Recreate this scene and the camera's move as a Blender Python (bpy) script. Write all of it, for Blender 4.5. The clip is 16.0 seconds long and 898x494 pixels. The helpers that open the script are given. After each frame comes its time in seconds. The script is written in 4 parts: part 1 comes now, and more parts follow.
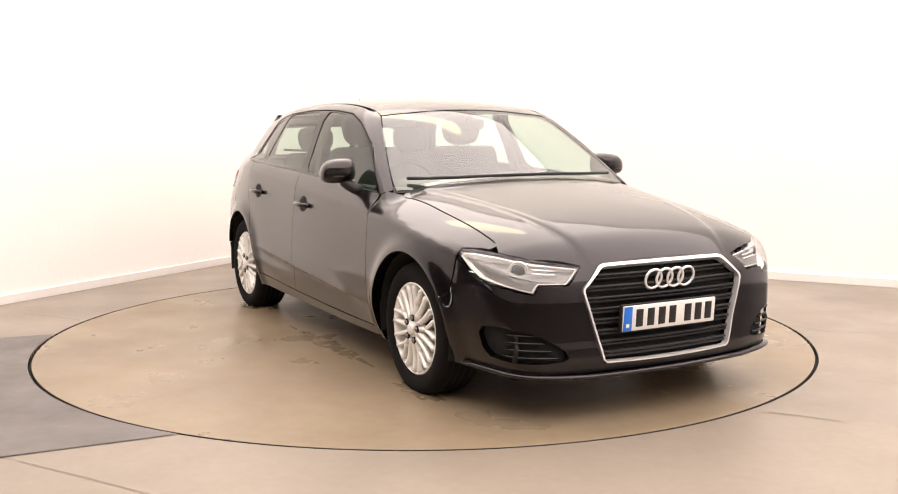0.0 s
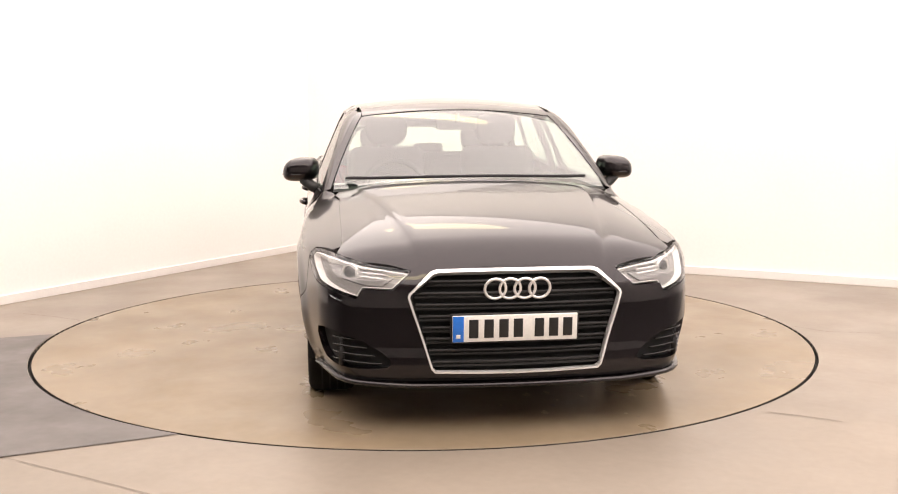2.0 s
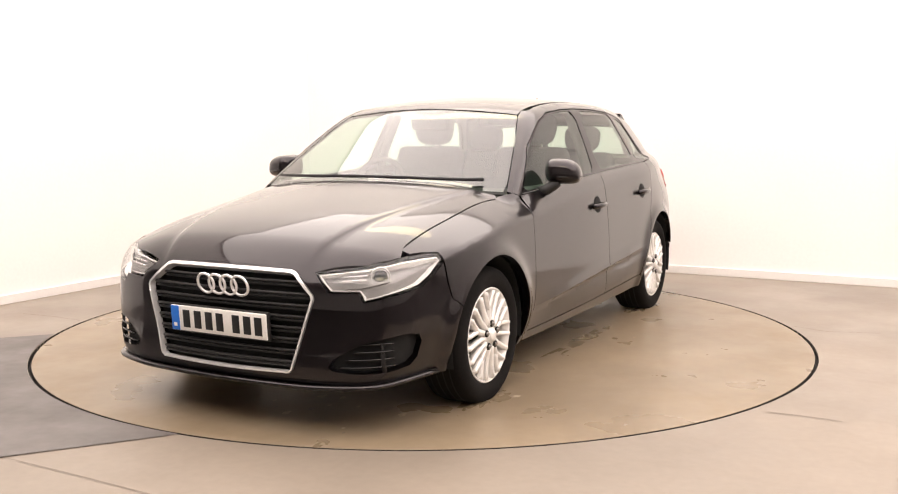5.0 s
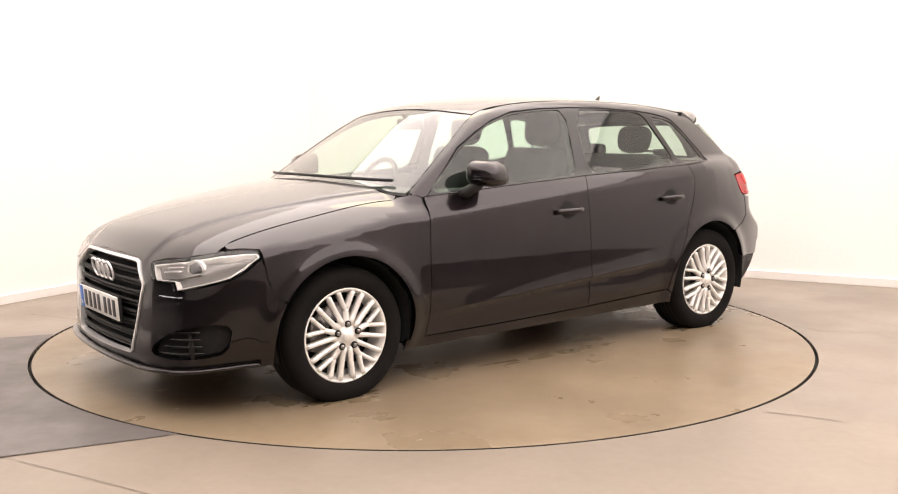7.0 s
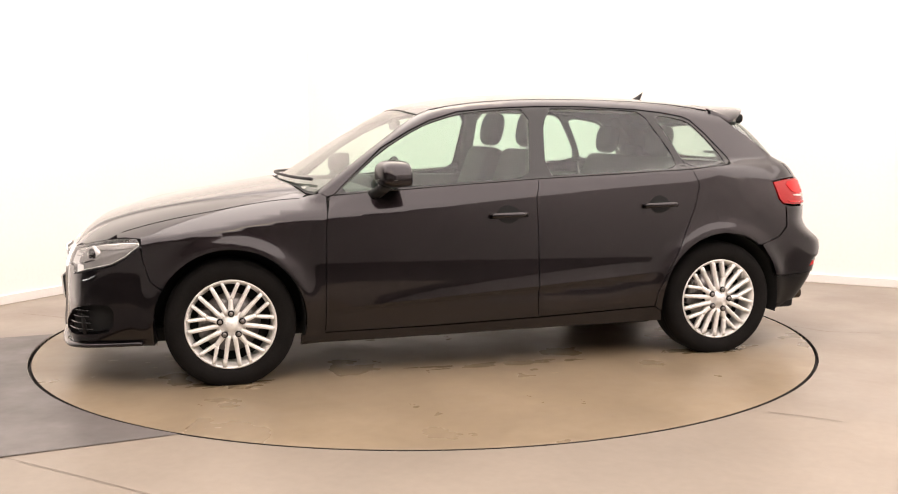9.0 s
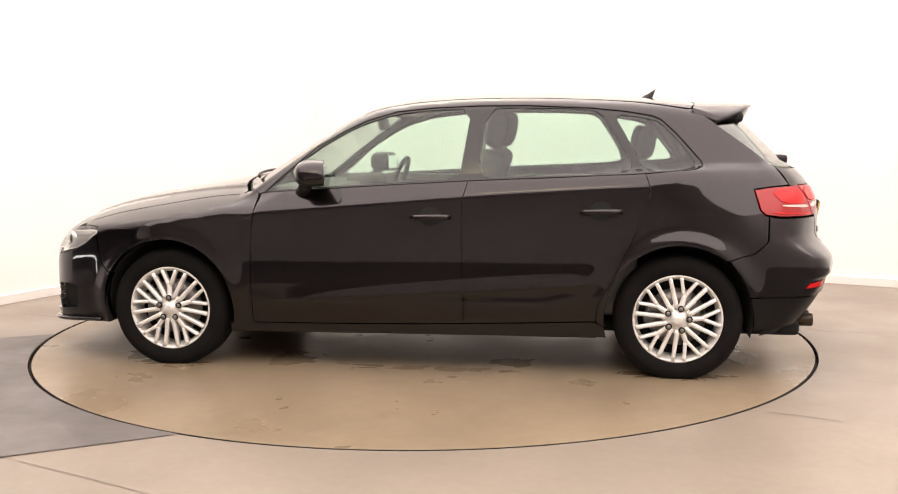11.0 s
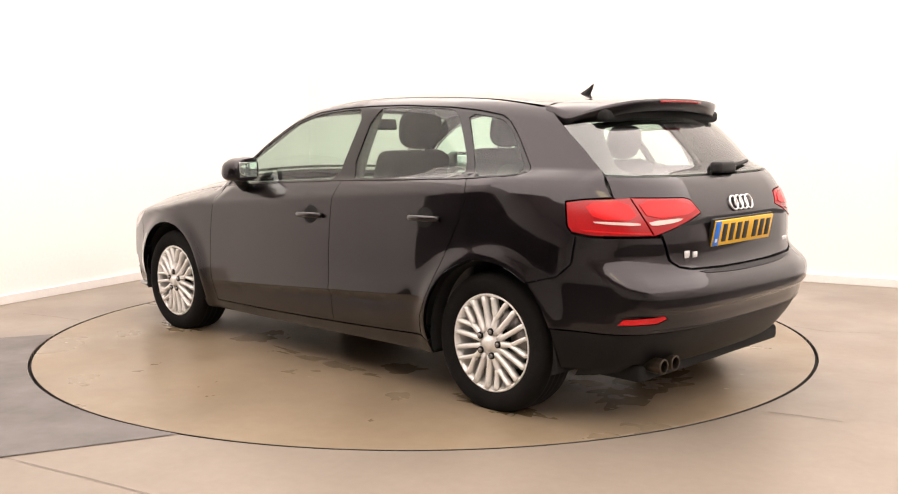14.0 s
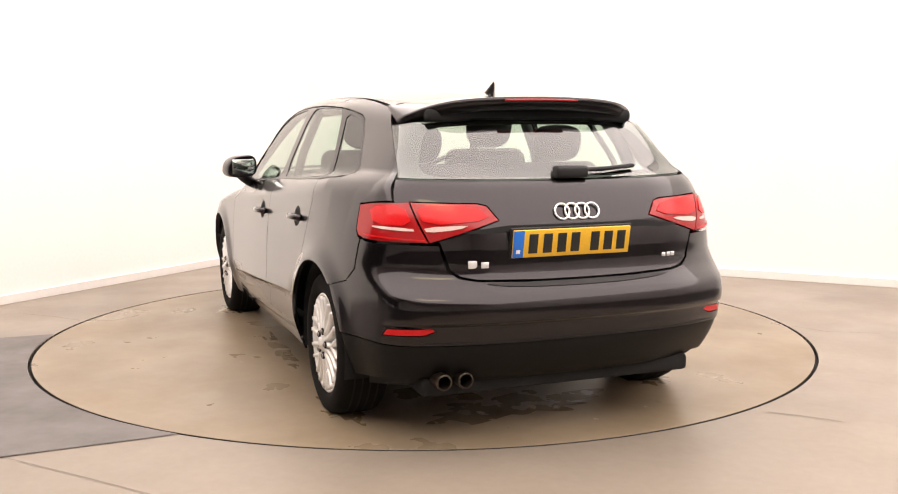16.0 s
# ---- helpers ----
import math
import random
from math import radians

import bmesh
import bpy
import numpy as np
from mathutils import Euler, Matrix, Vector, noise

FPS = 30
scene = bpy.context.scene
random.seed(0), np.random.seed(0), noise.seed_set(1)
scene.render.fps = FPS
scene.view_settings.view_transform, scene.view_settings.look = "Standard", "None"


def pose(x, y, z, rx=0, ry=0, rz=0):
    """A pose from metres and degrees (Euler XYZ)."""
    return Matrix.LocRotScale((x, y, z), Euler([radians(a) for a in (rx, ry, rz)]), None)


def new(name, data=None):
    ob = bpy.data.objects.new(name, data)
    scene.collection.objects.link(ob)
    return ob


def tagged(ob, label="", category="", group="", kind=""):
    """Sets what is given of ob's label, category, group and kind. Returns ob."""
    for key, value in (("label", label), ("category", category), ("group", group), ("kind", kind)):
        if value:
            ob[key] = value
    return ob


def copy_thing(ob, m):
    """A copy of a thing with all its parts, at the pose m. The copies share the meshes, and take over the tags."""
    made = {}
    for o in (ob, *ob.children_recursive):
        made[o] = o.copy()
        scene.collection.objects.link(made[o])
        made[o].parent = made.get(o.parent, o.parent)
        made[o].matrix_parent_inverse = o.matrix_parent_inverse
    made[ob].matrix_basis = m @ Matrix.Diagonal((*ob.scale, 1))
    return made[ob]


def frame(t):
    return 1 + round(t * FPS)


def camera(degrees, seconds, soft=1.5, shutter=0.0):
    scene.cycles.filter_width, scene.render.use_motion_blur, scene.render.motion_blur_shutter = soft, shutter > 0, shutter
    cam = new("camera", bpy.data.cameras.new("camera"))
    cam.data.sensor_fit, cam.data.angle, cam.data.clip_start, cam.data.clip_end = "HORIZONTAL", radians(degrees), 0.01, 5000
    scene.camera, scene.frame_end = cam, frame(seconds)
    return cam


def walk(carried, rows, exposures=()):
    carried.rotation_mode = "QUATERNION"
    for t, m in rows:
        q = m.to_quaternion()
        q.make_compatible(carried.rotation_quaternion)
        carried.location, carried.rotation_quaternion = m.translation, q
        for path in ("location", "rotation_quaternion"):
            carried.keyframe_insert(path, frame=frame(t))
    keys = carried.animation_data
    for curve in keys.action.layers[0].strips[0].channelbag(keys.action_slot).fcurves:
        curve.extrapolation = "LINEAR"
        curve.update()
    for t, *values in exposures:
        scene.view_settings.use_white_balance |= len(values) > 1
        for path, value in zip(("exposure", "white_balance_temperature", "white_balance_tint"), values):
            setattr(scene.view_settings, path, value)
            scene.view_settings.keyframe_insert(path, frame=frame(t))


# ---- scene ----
cam = camera(49.66, 16.0, soft=1.1)
EYE = Vector((0, -5.918, 1.240))
VIEW = Matrix.Translation(EYE) @ pose(0, 0, 0, 0, 0, -1.358) @ pose(0, 0, 0, 90 - 6.934, 0, 0) @ pose(0, 0, 0, 0, 0, -0.195)
PATH = [(0.0, VIEW), (16.0, VIEW)]
walk(cam, PATH, exposures=[(0.0, 0.0), (16.0, 0.0)])

world = bpy.data.worlds.new("world")
scene.world = world
world.use_nodes = True
world.node_tree.nodes["Background"].inputs[0].default_value = (1, 0.97, 0.93, 1)
world.node_tree.nodes["Background"].inputs[1].default_value = 0.05

# the room's corner behind the car, and its axes along the two white walls
ROOM = Matrix.Translation((-1.21, 4.24, 0)) @ Matrix.Rotation(radians(-29.6), 4, "Z")
WIDE, DEEP, HIGH = 12.0, 13.0, 4.2


def area_lamp(x, y, z, w, h, power, col, shape="RECTANGLE"):
    d = bpy.data.lights.new("ceiling_lamp", "AREA")
    d.shape, d.size, d.size_y, d.energy, d.color = shape, w, h, power, col
    o = new("ceiling_lamp", d)
    o.matrix_world = ROOM @ pose(x, y, z)
    return o


COOL, WARM = (1.0, 0.886, 0.838), (1.0, 0.84, 0.42)
# one broad diffusing ceiling over the stage, and two warm strips near the corner
area_lamp(6.0, -4.6, HIGH - 0.05, 11.9, 9.1, 1190, COOL)
area_lamp(2.3, -1.5, HIGH - 0.25, 1.9, 0.55, 9, WARM, "ELLIPSE")
area_lamp(5.2, -7.2, HIGH - 0.25, 1.8, 0.6, 14, WARM, "ELLIPSE")


# ---- materials ----
def material(name, colour, rough=0.5, metal=0.0, grain=0.0, grain_size=60.0, bump=0.0, wear=0.0, wear_size=2.0, coat=0.0, rough_vary=0.0):
    m = bpy.data.materials.new(name)
    m.use_nodes = True
    nt = m.node_tree
    b = nt.nodes["Principled BSDF"]
    b.inputs["Roughness"].default_value, b.inputs["Metallic"].default_value = rough, metal
    b.inputs["Base Color"].default_value = (*colour, 1)
    b.inputs["Coat Weight"].default_value, b.inputs["Coat Roughness"].default_value = coat, 0.035
    co = nt.nodes.new("ShaderNodeTexCoord")

    def noise_at(size, detail):
        n = nt.nodes.new("ShaderNodeTexNoise")
        n.inputs["Scale"].default_value, n.inputs["Detail"].default_value = size, detail
        nt.links.new(co.outputs["Object"], n.inputs["Vector"])
        return n
    last = None
    for amount, size, detail in ((wear, wear_size, 6), (grain, grain_size, 3)):
        if amount:
            n = noise_at(size, detail)
            ramp = nt.nodes.new("ShaderNodeMapRange")
            ramp.inputs[1].default_value, ramp.inputs[2].default_value = 0.3, 0.7
            ramp.inputs[3].default_value, ramp.inputs[4].default_value = 1 - amount, 1 + amount
            nt.links.new(n.outputs["Fac"], ramp.inputs[0])
            mul = nt.nodes.new("ShaderNodeVectorMath")
            mul.operation = "MULTIPLY"
            if last is None:
                mul.inputs[0].default_value = colour
            else:
                nt.links.new(last, mul.inputs[0])
            nt.links.new(ramp.outputs[0], mul.inputs[1])
            last = mul.outputs[0]
    if last is not None:
        nt.links.new(last, b.inputs["Base Color"])
    if rough_vary:
        n = noise_at(wear_size * 1.7, 5)
        ramp = nt.nodes.new("ShaderNodeMapRange")
        ramp.inputs[1].default_value, ramp.inputs[2].default_value = 0.3, 0.7
        ramp.inputs[3].default_value, ramp.inputs[4].default_value = rough - rough_vary, rough + rough_vary
        nt.links.new(n.outputs["Fac"], ramp.inputs[0])
        nt.links.new(ramp.outputs[0], b.inputs["Roughness"])
    if bump:
        n = noise_at(grain_size, 4)
        bp = nt.nodes.new("ShaderNodeBump")
        bp.inputs["Strength"].default_value, bp.inputs["Distance"].default_value = bump, 0.002
        nt.links.new(n.outputs["Fac"], bp.inputs["Height"])
        nt.links.new(bp.outputs[0], b.inputs["Normal"])
    return m


def glass(name, tint, gloss=0.06, haze=0.01):
    """A thin pane: tinted see-through with a mirror gloss that grows at flat angles."""
    m = bpy.data.materials.new(name)
    m.use_nodes = True
    nt = m.node_tree
    nt.nodes.remove(nt.nodes["Principled BSDF"])
    tr, gl, fr, mix = (nt.nodes.new(k) for k in ("ShaderNodeBsdfTransparent", "ShaderNodeBsdfGlossy", "ShaderNodeLayerWeight", "ShaderNodeMixShader"))
    tr.inputs[0].default_value = (*tint, 1)
    gl.inputs["Roughness"].default_value = haze
    fr.inputs[0].default_value = 0.5
    power, scale_up, base = (nt.nodes.new("ShaderNodeMath") for _ in range(3))
    power.operation, scale_up.operation, base.operation = "POWER", "MULTIPLY", "ADD"
    power.inputs[1].default_value, scale_up.inputs[1].default_value, base.inputs[1].default_value = 4.0, 0.9, gloss
    nt.links.new(fr.outputs["Facing"], power.inputs[0])
    nt.links.new(power.outputs[0], scale_up.inputs[0])
    nt.links.new(scale_up.outputs[0], base.inputs[0])
    nt.links.new(base.outputs[0], mix.inputs[0])
    nt.links.new(tr.outputs[0], mix.inputs[1])
    nt.links.new(gl.outputs[0], mix.inputs[2])
    nt.links.new(mix.outputs[0], nt.nodes["Material Output"].inputs[0])
    return m


PAINT = material("dark_metallic_paint", (0.0150, 0.0112, 0.0128), 0.34, 1.0, 0.25, 900, 0, 0.08, 3, coat=1.0)
PAINT.node_tree.nodes["Principled BSDF"].inputs["Coat IOR"].default_value = 1.46
GLOSS_BLACK = material("gloss_black_trim", (0.006, 0.0055, 0.0055), 0.14, 0, 0.1, 200)
PLASTIC = material("black_plastic", (0.016, 0.015, 0.015), 0.48, 0, 0.2, 300, 0.15)
DIFFUSER = material("matt_black_valance", (0.007, 0.0065, 0.0065), 0.40, 0, 0.2, 200, 0.1)
DIFFUSER.node_tree.nodes["Principled BSDF"].inputs["Specular IOR Level"].default_value = 0.18
# black inner parts; also paints shade in recesses, wheel barrels and the doorway
LINER_SHADE = material("black_liner_and_shade", (0.006, 0.006, 0.006), 0.9, 0, 0.3, 80, 0.2)
RUBBER = material("tyre_rubber", (0.0075, 0.0066, 0.0062), 0.88, 0, 0.2, 120, 0.2, 0.25, 9)
RUBBER.node_tree.nodes["Principled BSDF"].inputs["Specular IOR Level"].default_value = 0.15
PLASTIC.node_tree.nodes["Principled BSDF"].inputs["Specular IOR Level"].default_value = 0.3
ALLOY = material("silver_alloy", (0.86, 0.84, 0.81), 0.36, 0.25, 0.04, 300, 0, 0.05, 12)
CHROME = material("chrome", (0.90, 0.89, 0.88), 0.22, 0.55, 0.03, 150)
STEEL = material("brake_steel", (0.30, 0.28, 0.27), 0.38, 1.0, 0.2, 90, 0.1)
RED = material("red_lens", (0.60, 0.012, 0.014), 0.14, 0, 0.08, 140)
RED.node_tree.nodes["Principled BSDF"].inputs["Specular IOR Level"].default_value = 0.3
RED_DEEP = material("deep_red_lens", (0.34, 0.008, 0.010), 0.15, 0, 0.08, 140)
CLEAR_LENS = material("frosted_white_lens", (0.88, 0.86, 0.84), 0.2, 0.1, 0.05, 220)
LAMP_SILVER = material("lamp_reflector", (0.80, 0.79, 0.78), 0.22, 0.75, 0.06, 90)
LAMP_GREY = material("grey_lamp_housing", (0.24, 0.23, 0.225), 0.35, 0.3, 0.1, 90)
LAMP_PINK = material("pale_pink_lens", (0.72, 0.52, 0.48), 0.2, 0, 0.08, 160, coat=1.0)
SEAT = material("dark_seat_cloth", (0.035, 0.033, 0.033), 0.85, 0, 0.3, 260, 0.35, 0.15, 8)
TRIM = material("grey_interior_trim", (0.09, 0.085, 0.08), 0.7, 0, 0.15, 200, 0.2)
HEADLINER = material("pale_headliner", (0.40, 0.38, 0.35), 0.9, 0, 0.1, 300, 0.2)
PLATE_WHITE = material("white_plate", (0.80, 0.78, 0.74), 0.3, 0, 0.05, 90)
PLATE_YELLOW = material("yellow_plate", (0.80, 0.46, 0.03), 0.3, 0, 0.05, 90)
BLUE = material("blue_band", (0.02, 0.16, 0.62), 0.3, 0, 0.05, 90)
INK = material("black_ink", (0.012, 0.012, 0.012), 0.4, 0, 0.1, 90)
RUST = material("sooty_exhaust", (0.065, 0.050, 0.038), 0.45, 0.8, 0.3, 60)
MIRROR_GLASS = material("mirror_glass", (0.85, 0.9, 0.88), 0.02, 1.0, 0.02, 20)
PANE = glass("tinted_green_glass", (0.70, 0.85, 0.76), 0.06)
SCREEN = glass("windscreen_glass", (0.76, 0.85, 0.78), 0.15, 0.045)
LENS = glass("clear_lamp_cover", (0.95, 0.95, 0.95), 0.05)
WALL = material("white_wall_paint", (0.88, 0.865, 0.84), 0.6, 0, 0.015, 40, 0.05, 0.02, 0.8)
SKIRT = material("white_gloss_skirting", (0.80, 0.77, 0.74), 0.4, 0, 0.02, 60)
FLOOR = material("beige_floor_paint", (0.243, 0.203, 0.163), 0.40, 0, 0.04, 22, 0.08, 0.13, 0.9, rough_vary=0.10)
TABLE = material("tan_turntable_paint", (0.228, 0.175, 0.115), 0.34, 0, 0.05, 16, 0.08, 0.16, 1.1, rough_vary=0.12)
GREY_FLOOR = material("worn_grey_floor_paint", (0.122, 0.108, 0.102), 0.45, 0, 0.08, 18, 0.1, 0.22, 2.2, rough_vary=0.1)
REAR_WALL = material("pale_grey_wall", (0.76, 0.73, 0.71), 0.8, 0, 0.05, 30, 0.05, 0.06, 0.7)
# for the added floor out of view that the doors reflect
DARK_FLOOR = material("dark_reflected_floor", (0.034, 0.030, 0.029), 0.55, 0, 0.08, 18, 0.1, 0.25, 1.6)
# glow of the added strip that the doors reflect as a thin line
SLIT = material("glowing_slit", (0.9, 0.9, 0.9), 0.5)
SLIT.node_tree.nodes["Principled BSDF"].inputs["Emission Color"].default_value = (1, 0.97, 0.92, 1)
SLIT.node_tree.nodes["Principled BSDF"].inputs["Emission Strength"].default_value = 18.0
CEILING = material("off_white_ceiling", (0.55, 0.52, 0.48), 0.8, 0, 0.04, 30)
GROOVE = material("dark_groove", (0.02, 0.017, 0.015), 0.8, 0, 0.2, 60)
CRACK = material("floor_paint_crack", (0.19, 0.152, 0.125), 0.6, 0, 0.1, 60)
WET = material("wet_spot", (0.15, 0.112, 0.078), 0.3, 0, 0.2, 40)
# damp deck, darkened to paint the car's shade as well
DAMP_SHADE = material("damp_shaded_deck_paint", (0.192, 0.146, 0.094), 0.25, 0, 0.06, 16, 0.05, 0.22, 5, rough_vary=0.08)
MARK = material("chalky_drip_mark", (0.40, 0.33, 0.25), 0.5, 0, 0.2, 60)


# ---- mesh helpers ----
def link(name, bm, mat, parent=None, label="", smooth=True):
    me = bpy.data.meshes.new(name)
    bm.to_mesh(me)
    bm.free()
    for p in me.polygons:
        p.use_smooth = smooth
    me.materials.append(mat)
    ob = new(name, me)
    ob.parent = parent
    return tagged(ob, label)


def part(name, bm, mat, parent, label="", smooth=True):
    return link(name, bm, mat, parent, label, smooth)


def block(x0, x1, y0, y1, z0, z1, bevel=0.0, segments=2, taper=1.0):
    bm = bmesh.new()
    bmesh.ops.create_cube(bm, size=1)
    for v in bm.verts:
        k = taper if v.co.z > 0 else 1
        v.co = ((x0 + x1) / 2 + v.co.x * (x1 - x0) * k, (y0 + y1) / 2 + v.co.y * (y1 - y0) * k, (z0 + z1) / 2 + v.co.z * (z1 - z0))
    if bevel:
        bmesh.ops.bevel(bm, geom=bm.edges[:], offset=bevel, segments=segments, affect="EDGES", profile=0.5)
    return bm


def turned(bm, m):
    bmesh.ops.transform(bm, matrix=m, verts=bm.verts)
    return bm


def merged(*bms):
    out = bmesh.new()
    for b in bms:
        me = bpy.data.meshes.new("tmp")
        b.to_mesh(me)
        out.from_mesh(me)
        b.free()
        bpy.data.meshes.remove(me)
    return out


def lathe(profile, n=64, axis="Y"):
    """Turn a profile of (radius, height) about an axis; the profile is open."""
    bm = bmesh.new()
    rings = []
    for r, h in profile:
        ring = []
        for i in range(n):
            a = 2 * math.pi * i / n
            c, s = r * math.cos(a), r * math.sin(a)
            ring.append(bm.verts.new((c, h, s) if axis == "Y" else (c, s, h)))
        rings.append(ring)
    for a, b in zip(rings, rings[1:]):
        for i in range(n):
            bm.faces.new((a[i], a[(i + 1) % n], b[(i + 1) % n], b[i]))
    bmesh.ops.recalc_face_normals(bm, faces=bm.faces)
    return bm


def ring_torus(R, r, n=48, k=10):
    bm = bmesh.new()
    vs = [[bm.verts.new(((R + r * math.cos(b)) * math.cos(a), r * math.sin(b), (R + r * math.cos(b)) * math.sin(a)))
           for b in (2 * math.pi * j / k for j in range(k))] for a in (2 * math.pi * i / n for i in range(n))]
    for i in range(n):
        for j in range(k):
            bm.faces.new((vs[i][j], vs[(i + 1) % n][j], vs[(i + 1) % n][(j + 1) % k], vs[i][(j + 1) % k]))
    bmesh.ops.recalc_face_normals(bm, faces=bm.faces)
    return bm


def tube(points, r, k=8, closed=False, flat=1.0):
    """A rod of radius r along points."""
    P = [Vector(p) for p in points]
    bm = bmesh.new()
    n = len(P)
    rings = []
    for i, p in enumerate(P):
        a, b = (P[(i - 1) % n], P[(i + 1) % n]) if closed else (P[max(i - 1, 0)], P[min(i + 1, n - 1)])
        t = (b - a).normalized()
        side = t.cross(Vector((0, 0, 1)))
        side = side.normalized() if side.length > 0.05 else Vector((0, 1, 0))
        up = side.cross(t)
        rings.append([bm.verts.new(p + r * (math.cos(c) * side + flat * math.sin(c) * up)) for c in (2 * math.pi * j / k for j in range(k))])
    for i in range(n if closed else n - 1):
        a, b = rings[i], rings[(i + 1) % n]
        for j in range(k):
            bm.faces.new((a[j], a[(j + 1) % k], b[(j + 1) % k], b[j]))
    if not closed:
        bm.faces.new(rings[0])
        bm.faces.new(rings[-1])
    bmesh.ops.recalc_face_normals(bm, faces=bm.faces)
    return bm



# ---- the form of the car's body ----
def spl(*pts):
    """A natural cubic curve through (x, y) pairs given in rising x, straight beyond its ends."""
    X, Y = np.array(pts, float).T
    n, h = len(X), np.diff(X)
    A, b = np.eye(n), np.zeros(n)
    for i in range(1, n - 1):
        A[i, i - 1:i + 2] = h[i - 1], 2 * (h[i - 1] + h[i]), h[i]
        b[i] = 6 * ((Y[i + 1] - Y[i]) / h[i] - (Y[i] - Y[i - 1]) / h[i - 1])
    M = np.linalg.solve(A, b)

    def at(x):
        x = np.asarray(x, float)
        c = np.clip(x, X[0], X[-1])
        i = np.clip(np.searchsorted(X, c) - 1, 0, n - 2)
        u, v, k = X[i + 1] - c, c - X[i], h[i]
        y = M[i] * u ** 3 / (6 * k) + M[i + 1] * v ** 3 / (6 * k) + (Y[i] / k - M[i] * k / 6) * u + (Y[i + 1] / k - M[i + 1] * k / 6) * v
        s0 = (Y[1] - Y[0]) / h[0] - h[0] * M[1] / 6
        s1 = (Y[-1] - Y[-2]) / h[-1] + h[-1] * M[-2] / 6
        return y + np.where(x < X[0], (x - X[0]) * s0, 0) + np.where(x > X[-1], (x - X[-1]) * s1, 0)
    return at


def smax(a, b, k):
    d = np.maximum(k - np.abs(a - b), 0) / k
    return np.maximum(a, b) + d * d * k / 4


def smin(a, b, k):
    return -smax(-a, -b, k)


# car body: x forwards from the middle between the axles, y to its left, z up
half_width = spl((-2.1, .71), (-1.9, .788), (-1.7, .842), (-1.5, .872), (-1.318, .886), (-.7, .888), (0, .886), (.7, .884), (1.1, .890), (1.4, .890), (1.7, .853), (1.9, .800), (2.1, .73))
shoulder = spl((-2.1, .952), (-1.66, .945), (-1.21, .932), (-.79, .914), (-.26, .888), (.25, .857), (.84, .822), (1.27, .793), (1.46, .771), (1.68, .733), (2.1, .65))
side_form = spl((.15, -.075), (.22, -.045), (.30, -.016), (.38, .003), (.50, .009), (.60, .006), (.72, -.002), (.82, -.013), (.92, -.028))
bonnet = spl((.4, 1.03), (.85, .990), (1.1, .961), (1.4, .914), (1.7, .856), (1.9, .796), (2.02, .735), (2.1, .67))
belt = spl((-2.2, 1.06), (-1.8, 1.055), (-1.3, 1.035), (-.25, .985), (.5, .945), (.85, .92))
belt_half = spl((-2.1, .55), (-1.8, .655), (-1.45, .727), (-1.1, .770), (-.6, .797), (-.1, .806), (.4, .802), (.85, .785), (1.1, .76))
roof = spl((-2.0, 1.26), (-1.75, 1.328), (-1.5, 1.374), (-1.2, 1.409), (-.8, 1.433), (-.4, 1.439), (0, 1.421), (.3, 1.372), (.45, 1.33))
nose = spl((.1, 2.02), (.18, 2.12), (.24, 2.145), (.35, 2.14), (.48, 2.135), (.60, 2.12), (.68, 2.085), (.74, 2.045), (.8, 2.0))
tail = spl((.15, -1.85), (.22, -1.98), (.30, -2.06), (.42, -2.135), (.52, -2.158), (.60, -2.148), (.66, -2.095), (.75, -2.078), (.86, -2.066), (.93, -2.036), (1.02, -1.975), (1.1, -1.90))


